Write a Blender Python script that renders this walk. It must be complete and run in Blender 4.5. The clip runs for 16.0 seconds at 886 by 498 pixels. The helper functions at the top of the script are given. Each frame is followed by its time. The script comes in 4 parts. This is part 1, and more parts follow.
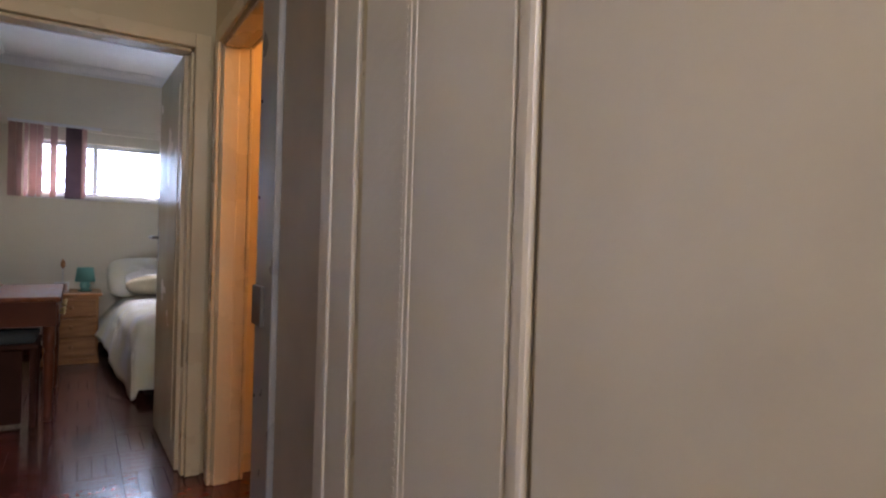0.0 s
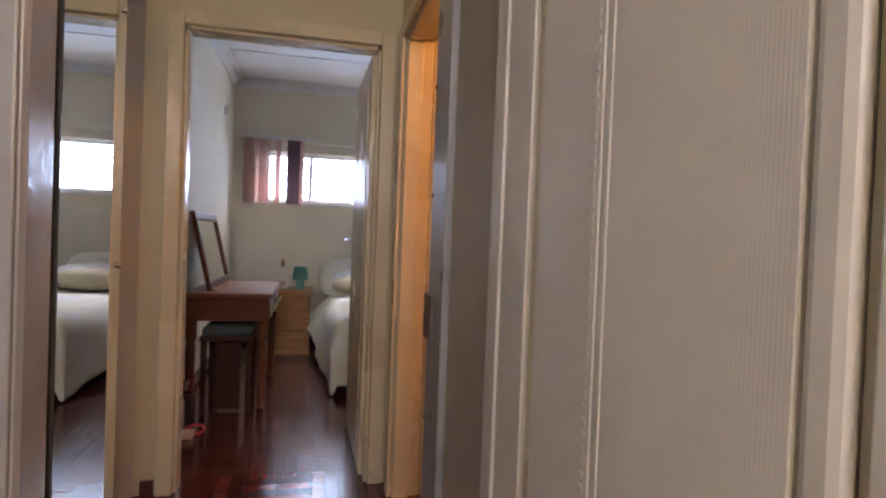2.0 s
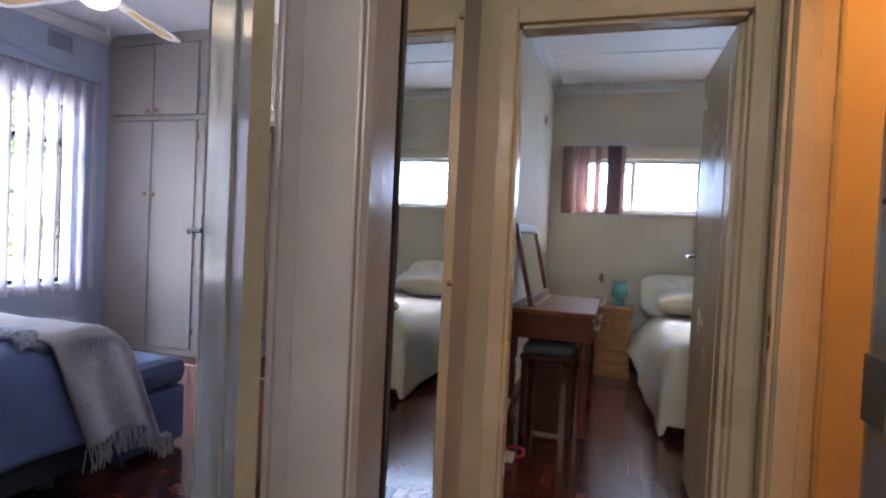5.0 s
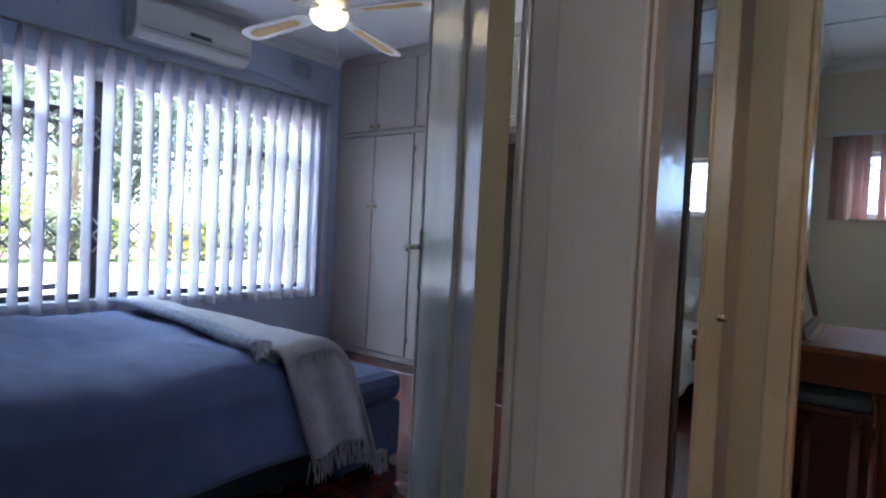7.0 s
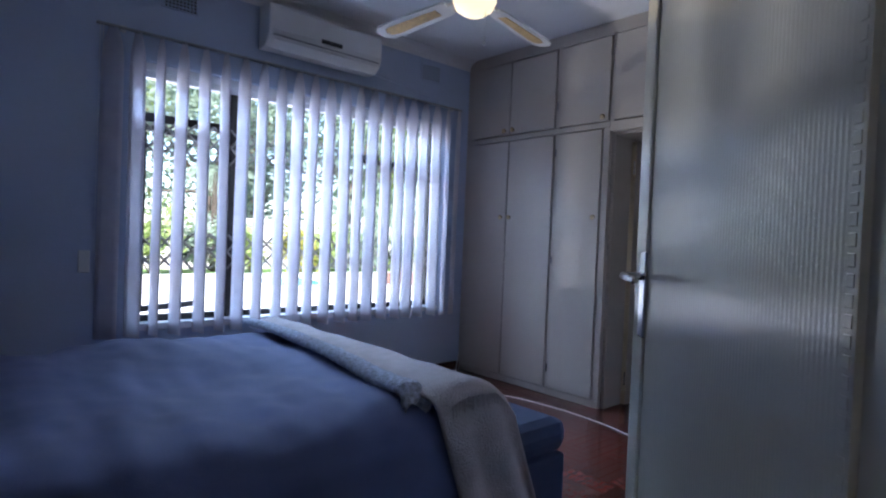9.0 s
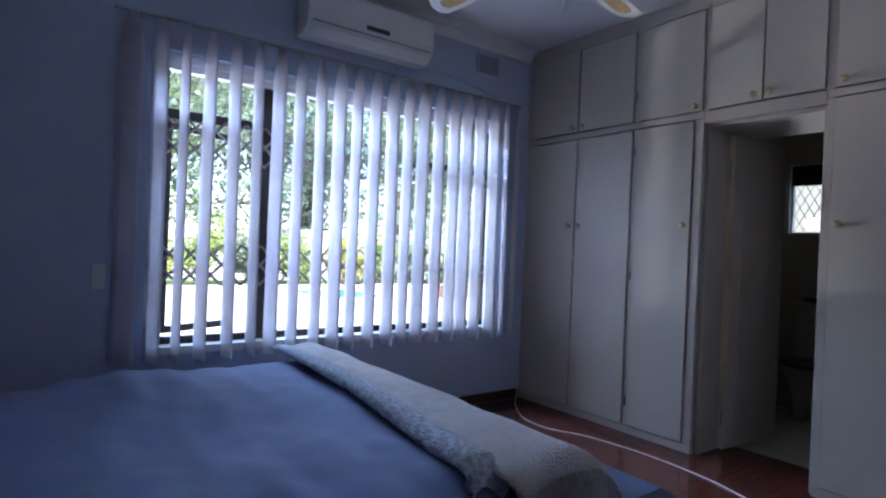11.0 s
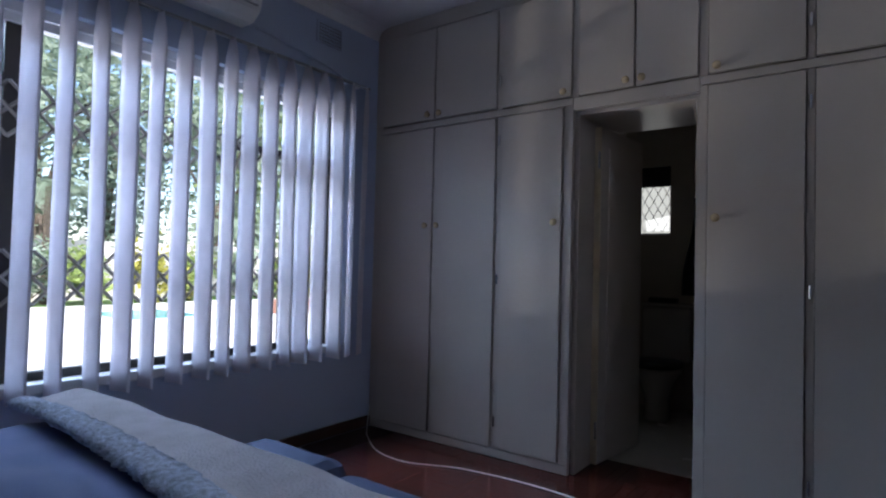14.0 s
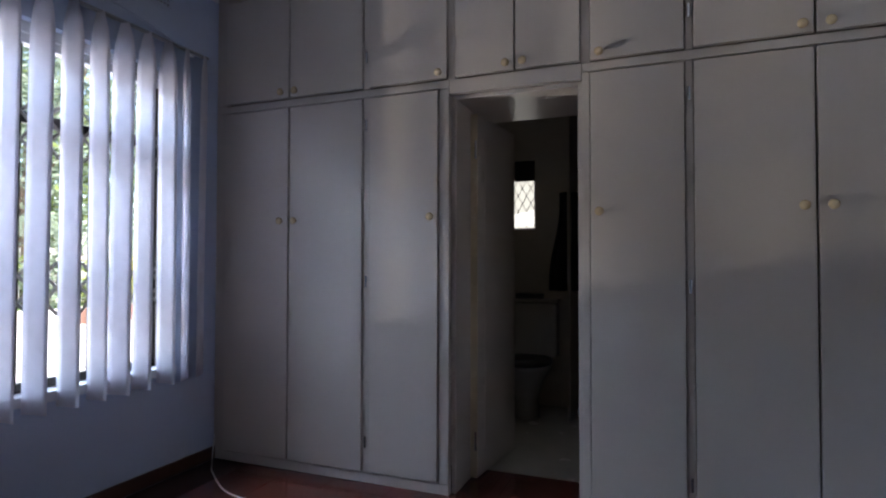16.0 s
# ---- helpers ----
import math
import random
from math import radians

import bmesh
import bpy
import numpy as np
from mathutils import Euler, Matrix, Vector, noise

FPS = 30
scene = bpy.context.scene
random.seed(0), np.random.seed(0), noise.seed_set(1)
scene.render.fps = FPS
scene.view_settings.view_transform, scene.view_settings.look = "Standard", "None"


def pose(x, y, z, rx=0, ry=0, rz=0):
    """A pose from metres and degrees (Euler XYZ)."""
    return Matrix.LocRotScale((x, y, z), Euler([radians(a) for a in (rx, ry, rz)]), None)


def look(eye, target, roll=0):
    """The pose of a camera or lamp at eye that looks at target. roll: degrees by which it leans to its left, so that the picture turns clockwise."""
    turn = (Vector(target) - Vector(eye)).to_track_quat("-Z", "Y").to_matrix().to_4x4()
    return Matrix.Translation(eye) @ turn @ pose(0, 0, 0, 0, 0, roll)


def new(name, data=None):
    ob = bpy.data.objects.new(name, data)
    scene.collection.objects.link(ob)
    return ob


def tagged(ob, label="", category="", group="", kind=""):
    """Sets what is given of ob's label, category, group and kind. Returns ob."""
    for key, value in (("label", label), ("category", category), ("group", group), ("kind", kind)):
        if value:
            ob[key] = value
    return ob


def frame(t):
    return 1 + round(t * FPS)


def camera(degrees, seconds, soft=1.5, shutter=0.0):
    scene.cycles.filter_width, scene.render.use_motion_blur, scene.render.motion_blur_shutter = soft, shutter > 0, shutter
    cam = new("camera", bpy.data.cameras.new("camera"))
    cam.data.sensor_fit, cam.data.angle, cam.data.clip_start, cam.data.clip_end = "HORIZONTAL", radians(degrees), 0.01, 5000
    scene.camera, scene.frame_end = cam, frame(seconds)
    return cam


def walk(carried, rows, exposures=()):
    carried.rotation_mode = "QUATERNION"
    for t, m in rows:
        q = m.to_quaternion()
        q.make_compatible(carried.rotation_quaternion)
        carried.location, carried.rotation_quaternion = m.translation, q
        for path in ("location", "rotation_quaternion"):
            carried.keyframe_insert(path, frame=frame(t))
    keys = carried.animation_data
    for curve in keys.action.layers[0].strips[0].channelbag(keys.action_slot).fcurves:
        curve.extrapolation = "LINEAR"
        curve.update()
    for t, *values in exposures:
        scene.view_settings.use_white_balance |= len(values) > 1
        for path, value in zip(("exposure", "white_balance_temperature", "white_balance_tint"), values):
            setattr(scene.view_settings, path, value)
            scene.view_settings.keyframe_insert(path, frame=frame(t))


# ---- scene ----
cam = camera(76.0, 16.0, soft=2.2)
PATH = [
    (0, (0.711, 0.226, 1.148), (1.789, 1.911, 1.127), 1.8),
    (0.5, (0.767, 0.321, 1.15), (1.671, 2.105, 1.127), 2.0),
    (1, (0.79, 0.366, 1.147), (1.556, 2.213, 1.124), 2.2),
    (1.5, (0.831, 0.427, 1.154), (1.439, 2.332, 1.121), 2.1),
    (2, (0.87, 0.499, 1.151), (1.316, 2.448, 1.117), 2.2),
    (2.5, (0.894, 0.552, 1.153), (1.18, 2.531, 1.113), 2.1),
    (3, (0.899, 0.607, 1.158), (1.018, 2.603, 1.118), 2.2),
    (3.5, (0.869, 0.698, 1.165), (0.789, 2.696, 1.118), 2.4),
    (4, (0.825, 0.791, 1.177), (0.561, 2.772, 1.127), 2.5),
    (4.2, (0.799, 0.808, 1.175), (0.465, 2.779, 1.124), 2.5),
    (6.3, (0.631, 1.052, 1.199), (-0.381, 2.777, 1.146), 2.9),
    (6.5, (0.593, 1.084, 1.203), (-0.485, 2.768, 1.147), 2.8),
    (7, (0.503, 1.133, 1.2), (-0.718, 2.716, 1.143), 2.8),
    (7.5, (0.403, 1.194, 1.192), (-0.921, 2.692, 1.135), 2.6),
    (8, (0.268, 1.255, 1.201), (-1.138, 2.676, 1.146), 2.5),
    (8.5, (0.151, 1.29, 1.202), (-1.314, 2.651, 1.151), 2.4),
    (9, (0.016, 1.323, 1.22), (-1.486, 2.643, 1.181), 2.4),
    (9.5, (-0.122, 1.354, 1.241), (-1.691, 2.593, 1.205), 2.4),
    (9.7, (-0.169, 1.381, 1.242), (-1.768, 2.582, 1.209), 2.4),
    (11.8, (-0.595, 1.74, 1.21), (-2.2, 2.934, 1.218), 2.5),
    (12, (-0.624, 1.756, 1.213), (-2.2, 2.988, 1.22), 2.5),
    (12.5, (-0.704, 1.785, 1.201), (-2.195, 3.119, 1.222), 2.2),
    (13, (-0.813, 1.846, 1.193), (-2.196, 3.29, 1.227), 1.9),
    (13.5, (-0.922, 1.913, 1.178), (-2.201, 3.45, 1.223), 1.6),
    (14, (-1.017, 1.979, 1.162), (-2.206, 3.587, 1.217), 1.4),
    (14.5, (-1.117, 2.048, 1.157), (-2.208, 3.723, 1.214), 1.2),
    (15, (-1.215, 2.118, 1.17), (-2.19, 3.863, 1.218), 0.7),
    (15.5, (-1.275, 2.178, 1.186), (-2.108, 3.996, 1.228), 0.4),
    (16, (-1.303, 2.26, 1.183), (-2.034, 4.121, 1.231), 0.1),
]
walk(cam, [(t, look(e, g, r)) for t, e, g, r in PATH], exposures=[(0, 3.15, 6800, 23), (1.5, 3.35, 6900, 24), (3.0, 3.52, 6950, 24), (4.0, 3.5, 6750, 23), (6.5, 2.6, 6100, 14), (7.5, 2.25, 5750, 12), (9.0, 1.9, 5650, 15), (9.7, 1.85, 5650, 15), (12.0, 1.6, 5700, 14), (13.0, 1.3, 5800, 15), (14.0, 1.25, 5900, 15), (15.0, 1.45, 6150, 15), (16.0, 1.8, 6350, 16)])

# ---- world and light ----
world = bpy.data.worlds.new("world")
scene.world = world
world.use_nodes = True
wn = world.node_tree.nodes
sky = wn.new("ShaderNodeTexSky")
sky.sky_type = "NISHITA"
sky.sun_disc = False
sky.sun_elevation = radians(49)
sky.sun_rotation = radians(122)
wn["Background"].inputs["Strength"].default_value = 0.15
world.node_tree.links.new(sky.outputs[0], wn["Background"].inputs["Color"])


def lamp(name, kind, m, energy, color, size=(1, 1), angle=0.5):
    d = bpy.data.lights.new(name, kind)
    d.energy, d.color = energy, color
    if kind == "AREA":
        d.shape, d.size, d.size_y = "RECTANGLE", size[0], size[1]
    elif kind == "SUN":
        d.angle = radians(angle)
    else:
        d.shadow_soft_size = size[0]
    ob = new(name, d)
    ob.matrix_world = m
    return ob


# the sun stands behind the house and lights the garden from the front
lamp("sun", "SUN", look((0, 0, 30), (-22.0, 14.0, 0)), 5.0, (1.0, 0.95, 0.88))
# daylight through the three windows, and an added fill lamp at the passage end
lamp("window_daylight", "AREA", look((-6.2, 3.4, 3.4), (-2.2, 2.4, 0.6)), 84, (0.58, 0.77, 1.0), (3.2, 1.0))
lamp("small_window_daylight", "AREA", look((1.15, 7.55, 2.62), (1.05, 5.2, 0.7)), 13.5, (0.93, 0.92, 0.96), (1.6, 0.6))
lamp("bathroom_daylight", "AREA", look((-2.44, 7.02, 1.70), (-2.3, 5.0, 1.0)), 0.07, (1.0, 0.97, 0.86), (0.22, 0.42))
lamp("passage_fill", "AREA", look((0.72, -1.49, 2.28), (1.0, 1.3, 1.0)), 2.9, (1.0, 0.96, 0.90), (0.7, 0.55))
# added lamp low on the terrace; throws light strips onto the wardrobe
lamp("added_uplight", "AREA", look((-9.5, 2.75, -0.36), (-1.2, 4.97, 2.1)), 125, (1.0, 0.93, 0.82), (0.22, 0.22))
lamp("bathroom_bulb", "POINT", pose(1.95, 2.25, 2.2), 2.0, (1.0, 0.45, 0.12), (0.07, 0.07))


# ---- materials ----
def mat(name, color, rough=0.5, var=0.12, scale=6.0, bump=0.05, fine=120.0, metal=0.0, spec=0.5, coat=0.0, through_light=0.0, alt=None, stretch=(1, 1, 1)):
    m = bpy.data.materials.new(name)
    m.use_nodes = True
    n, l = m.node_tree.nodes, m.node_tree.links
    b = n["Principled BSDF"]
    tc = n.new("ShaderNodeTexCoord")
    mp = n.new("ShaderNodeMapping")
    mp.inputs["Scale"].default_value = stretch
    l.new(tc.outputs["Object"], mp.inputs["Vector"])
    big = n.new("ShaderNodeTexNoise")
    big.inputs["Scale"].default_value = scale
    big.inputs["Detail"].default_value = 4
    l.new(mp.outputs[0], big.inputs["Vector"])
    small = n.new("ShaderNodeTexNoise")
    small.inputs["Scale"].default_value = fine
    l.new(mp.outputs[0], small.inputs["Vector"])
    mix = n.new("ShaderNodeMix")
    mix.data_type = "RGBA"
    lo = alt if alt else [c * (1 - var) for c in color]
    hi = color if alt else [min(1, c * (1 + var)) for c in color]
    mix.inputs[6].default_value = (*lo, 1)
    mix.inputs[7].default_value = (*hi, 1)
    add = n.new("ShaderNodeMath")
    add.operation = "MULTIPLY_ADD"
    add.inputs[1].default_value = 0.25
    l.new(small.outputs["Fac"], add.inputs[0])
    rng = n.new("ShaderNodeMapRange")
    rng.inputs[1].default_value, rng.inputs[2].default_value = 0.3, 0.7
    l.new(big.outputs["Fac"], rng.inputs[0])
    sub = n.new("ShaderNodeMath")
    sub.operation = "SUBTRACT"
    sub.inputs[1].default_value = 0.12
    l.new(rng.outputs[0], sub.inputs[0])
    l.new(sub.outputs[0], add.inputs[2])
    l.new(add.outputs[0], mix.inputs[0])
    l.new(mix.outputs[2], b.inputs["Base Color"])
    rr = n.new("ShaderNodeMapRange")
    rr.inputs[3].default_value, rr.inputs[4].default_value = max(0.02, rough - 0.08), min(1, rough + 0.08)
    l.new(big.outputs["Fac"], rr.inputs[0])
    l.new(rr.outputs[0], b.inputs["Roughness"])
    b.inputs["Metallic"].default_value = metal
    b.inputs["Specular IOR Level"].default_value = spec
    b.inputs["Coat Weight"].default_value = coat
    if bump:
        bp = n.new("ShaderNodeBump")
        bp.inputs["Strength"].default_value = bump
        bp.inputs["Distance"].default_value = 0.01
        l.new(small.outputs["Fac"], bp.inputs["Height"])
        l.new(bp.outputs[0], b.inputs["Normal"])
    if through_light:
        tr = n.new("ShaderNodeBsdfTranslucent")
        l.new(mix.outputs[2], tr.inputs["Color"])
        ms = n.new("ShaderNodeMixShader")
        ms.inputs[0].default_value = through_light
        l.new(b.outputs[0], ms.inputs[1])
        l.new(tr.outputs[0], ms.inputs[2])
        l.new(ms.outputs[0], n["Material Output"].inputs["Surface"])
    return m


def per_piece(m, spread=0.35):
    """Lets alike pieces differ in brightness."""
    n, l = m.node_tree.nodes, m.node_tree.links
    b = n["Principled BSDF"]
    src = b.inputs["Base Color"].links[0].from_socket
    oi = n.new("ShaderNodeObjectInfo")
    hs = n.new("ShaderNodeHueSaturation")
    r = n.new("ShaderNodeMapRange")
    r.inputs[3].default_value, r.inputs[4].default_value = 1 - spread, 1 + spread
    l.new(oi.outputs["Random"], r.inputs[0])
    l.new(r.outputs[0], hs.inputs["Value"])
    l.new(src, hs.inputs["Color"])
    l.new(hs.outputs[0], b.inputs["Base Color"])
    return m


def ribbed(m, pitch=0.007, axis="Y", strength=0.35):
    """Adds fine upright ribs to a material's relief."""
    n, l = m.node_tree.nodes, m.node_tree.links
    b = n["Principled BSDF"]
    tc = n.new("ShaderNodeTexCoord")
    w = n.new("ShaderNodeTexWave")
    w.bands_direction = axis
    w.inputs["Scale"].default_value = 0.157 / pitch * 2
    w.inputs["Distortion"].default_value = 0.6
    w.inputs["Detail Scale"].default_value = 2.0
    l.new(tc.outputs["Object"], w.inputs["Vector"])
    bp = n.new("ShaderNodeBump")
    bp.inputs["Strength"].default_value = strength
    bp.inputs["Distance"].default_value = 0.002
    l.new(w.outputs["Fac"], bp.inputs["Height"])
    if b.inputs["Normal"].links:
        l.new(b.inputs["Normal"].links[0].from_socket, bp.inputs["Normal"])
    l.new(bp.outputs[0], b.inputs["Normal"])
    return m


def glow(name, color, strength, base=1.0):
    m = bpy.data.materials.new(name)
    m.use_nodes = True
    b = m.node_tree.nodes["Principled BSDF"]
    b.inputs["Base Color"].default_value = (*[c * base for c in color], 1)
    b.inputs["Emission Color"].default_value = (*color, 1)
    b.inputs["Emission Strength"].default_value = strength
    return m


def clear(name, rough=0.0, color=(1, 1, 1)):
    m = bpy.data.materials.new(name)
    m.use_nodes = True
    b = m.node_tree.nodes["Principled BSDF"]
    b.inputs["Base Color"].default_value = (*color, 1)
    b.inputs["Transmission Weight"].default_value = 1
    b.inputs["Roughness"].default_value = rough
    b.inputs["IOR"].default_value = 1.05 if rough == 0 else 1.3
    return m


BLUE_WALL = mat("blue_wall_paint", (0.47, 0.54, 0.68), 0.55, 0.05, 1.5, 0.12, 90)
CREAM_WALL = mat("cream_wall_paint", (0.74, 0.68, 0.56), 0.72, 0.05, 1.5, 0.12, 90, spec=0.25)
HALL_WALL = mat("hall_wall_paint", (0.55, 0.48, 0.32), 0.5, 0.06, 2.0, 0.12, 80)
CEIL = mat("ceiling_board", (0.78, 0.78, 0.79), 0.7, 0.04, 2.0, 0.08, 60)
GLOSS = mat("cream_gloss_enamel", (0.62, 0.54, 0.37), 0.28, 0.07, 3.0, 0.10, 45)
CREAMDOOR = mat("cream_door_enamel", (0.62, 0.54, 0.37), 0.25, 0.05, 3.0, 0.0, 45)
PINK = mat("worn_gloss_enamel", (0.52, 0.48, 0.43), 0.22, 0.08, 5.0, 0.15, 30)
LEAFPAINT = mat("door_leaf_enamel", (0.66, 0.66, 0.60), 0.14, 0.05, 3.0, 0.12, 35)
LEAFRIB = ribbed(mat("door_leaf_ribbed_enamel", (0.66, 0.66, 0.60), 0.17, 0.05, 3.0, 0.06, 35), 0.007, "X", 0.16)
CUPB = mat("cupboard_enamel", (0.66, 0.62, 0.55), 0.38, 0.05, 3.0, 0.10, 40)
CUPRIB = ribbed(mat("cupboard_ribbed_board", (0.66, 0.62, 0.55), 0.42, 0.05, 3.0, 0.05, 40), 0.005, "Y", 0.085)
WARD = mat("wardrobe_paint", (0.50, 0.455, 0.40), 0.34, 0.05, 2.0, 0.10, 40)
WARDFRAME = mat("wardrobe_frame_paint", (0.48, 0.435, 0.385), 0.35, 0.06, 3.0, 0.10, 40)
GREY_STEEL = mat("grey_painted_steel", (0.33, 0.33, 0.33), 0.30, 0.12, 6.0, 0.10, 50)
# near-black brown; in gaps and holes it stands for their shade
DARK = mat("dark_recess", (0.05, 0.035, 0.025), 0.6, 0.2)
BRASS = mat("brass_knob_metal", (0.62, 0.48, 0.22), 0.3, 0.1, 20, 0.02, metal=0.9)
KNOB = mat("cream_porcelain", (0.62, 0.50, 0.31), 0.22, 0.06, 20, 0.0)
CHROME = mat("chrome", (0.72, 0.73, 0.75), 0.15, 0.05, 20, 0.0, metal=1.0)
MIRROR = mat("mirror_silver", (0.86, 0.87, 0.86), 0.02, 0.0, 3, 0.0, metal=1.0)
for lnk in list(MIRROR.node_tree.nodes["Principled BSDF"].inputs["Roughness"].links):
    MIRROR.node_tree.links.remove(lnk)
MIRROR.node_tree.nodes["Principled BSDF"].inputs["Roughness"].default_value = 0.01
PARQ = per_piece(mat("mahogany_parquet", (0.10, 0.024, 0.017), 0.19, 0.25, 9.0, 0.05, 40, coat=0.2, spec=0.4, stretch=(1, 4, 1)), 0.35)
PARQ_ALL = mat("mahogany_parquet_field", (0.10, 0.024, 0.017), 0.19, 0.4, 14.0, 0.05, 40, coat=0.2, spec=0.4)
PARQ_BED = mat("parquet_joint", (0.03, 0.010, 0.008), 0.5, 0.2)
TILE = mat("pale_floor_tile", (0.55, 0.53, 0.48), 0.25, 0.06)
BROWN_FRAME = mat("bronze_window_frame", (0.045, 0.038, 0.034), 0.4, 0.15)
WHITE_FRAME = mat("white_window_frame", (0.72, 0.72, 0.74), 0.4, 0.06)
LATTICE = mat("cream_security_lattice", (0.27, 0.245, 0.215), 0.45, 0.1)
SLAT = mat("white_blind_fabric", (0.80, 0.78, 0.82), 0.8, 0.05, 12, 0.10, 220, through_light=0.6)
SLATDARK = mat("mauve_blind_fabric", (0.22, 0.15, 0.18), 0.8, 0.08, 12, 0.10, 220, through_light=0.3)
SLATPINK = mat("pink_blind_fabric", (0.62, 0.42, 0.38), 0.8, 0.08, 12, 0.10, 220, through_light=0.5)
GLASS = clear("window_glass")
PLASTIC = mat("white_plastic", (0.74, 0.74, 0.73), 0.35, 0.03, 5, 0.02)
GREYPL = mat("grey_plastic", (0.30, 0.30, 0.31), 0.4, 0.05)
BLACK = mat("black_plastic", (0.02, 0.02, 0.022), 0.35, 0.1)
COVER = mat("blue_bed_cover", (0.15, 0.19, 0.38), 0.8, 0.10, 5.0, 0.25, 320)
COVER.node_tree.nodes["Principled BSDF"].inputs["Sheen Weight"].default_value = 0.12
THROW = mat("pale_woven_throw", (0.54, 0.50, 0.52), 0.95, 0.10, 14.0, 0.8, 130)
SHERPA = mat("fleece_throw_lining", (0.50, 0.54, 0.64), 0.98, 0.35, 60.0, 1.0, 140)
OTTO = mat("blue_upholstery", (0.065, 0.085, 0.16), 0.85, 0.1, 8.0, 0.25, 260)
BEDBASE = mat("dark_bed_base_cloth", (0.035, 0.035, 0.05), 0.9, 0.15, 8.0, 0.2, 200)
LINEN = mat("white_linen", (0.76, 0.76, 0.77), 0.85, 0.06, 6.0, 0.2, 200)
YELLOW = mat("yellow_print_linen", (0.78, 0.78, 0.79), 0.85, 0.1, 4.0, 0.2, 200, alt=(0.75, 0.72, 0.52))
PINE = mat("orange_pine", (0.50, 0.235, 0.08), 0.35, 0.2, 5.0, 0.06, 60, alt=(0.33, 0.14, 0.045), stretch=(1, 1, 8))
REDWOOD = mat("red_stained_wood", (0.15, 0.042, 0.018), 0.32, 0.2, 5.0, 0.06, 60, alt=(0.11, 0.034, 0.016), spec=0.3, stretch=(1, 6, 1))
TABLETOP = mat("worn_red_table_top", (0.25, 0.085, 0.035), 0.38, 0.2, 5.0, 0.05, 60, alt=(0.17, 0.055, 0.025), spec=0.3, stretch=(6, 1, 1))
DARKWOOD = mat("dark_stained_wood", (0.055, 0.020, 0.012), 0.6, 0.2, 5.0, 0.06, 60, spec=0.2)
TEAL = mat("teal_lamp_shade", (0.20, 0.50, 0.47), 0.6, 0.06, through_light=0.35)
CUSH = mat("dark_teal_cushion", (0.055, 0.075, 0.08), 0.8, 0.1)
RED = mat("red_plastic", (0.5, 0.03, 0.04), 0.4, 0.1)
CANE = mat("woven_cane", (0.48, 0.32, 0.12), 0.6, 0.3, 60, 0.5, 160)
GLOBE = glow("lit_glass_globe", (1.0, 0.80, 0.45), 0.36)
PAVE = mat("pale_paving", (0.60, 0.58, 0.54), 0.85, 0.08, 1.2, 0.3, 30)
GRASS = mat("lawn", (0.08, 0.15, 0.03), 0.9, 0.4, 4, 0.5, 60)
FOLIAGE = [mat("foliage_" + s, c, 0.55, 0.3, 1.5, 0.1, 30, through_light=0.45) for s, c in (("deep", (0.20, 0.25, 0.20)), ("mid", (0.26, 0.32, 0.23)), ("light", (0.26, 0.33, 0.10)), ("yellow", (0.38, 0.36, 0.07)))]
BARK = mat("bark", (0.12, 0.09, 0.065), 0.9, 0.3, 8, 0.6, 40)
GWALL = mat("garden_wall_render", (0.55, 0.52, 0.47), 0.9, 0.1, 2, 0.3, 40)
TERRA = mat("terracotta", (0.22, 0.11, 0.075), 0.8, 0.15, 10, 0.2)
POOL = mat("pool_water", (0.05, 0.35, 0.45), 0.05, 0.1)
DARKCLOTH = mat("dark_towel", (0.02, 0.02, 0.028), 0.95, 0.2, 10, 0.4, 200)
CERAMIC = mat("white_ceramic", (0.5, 0.48, 0.45), 0.12, 0.02, 5, 0.0)
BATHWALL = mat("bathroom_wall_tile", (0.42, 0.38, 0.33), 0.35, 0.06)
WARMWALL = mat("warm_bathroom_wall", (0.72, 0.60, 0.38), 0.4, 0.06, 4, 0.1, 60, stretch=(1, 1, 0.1))


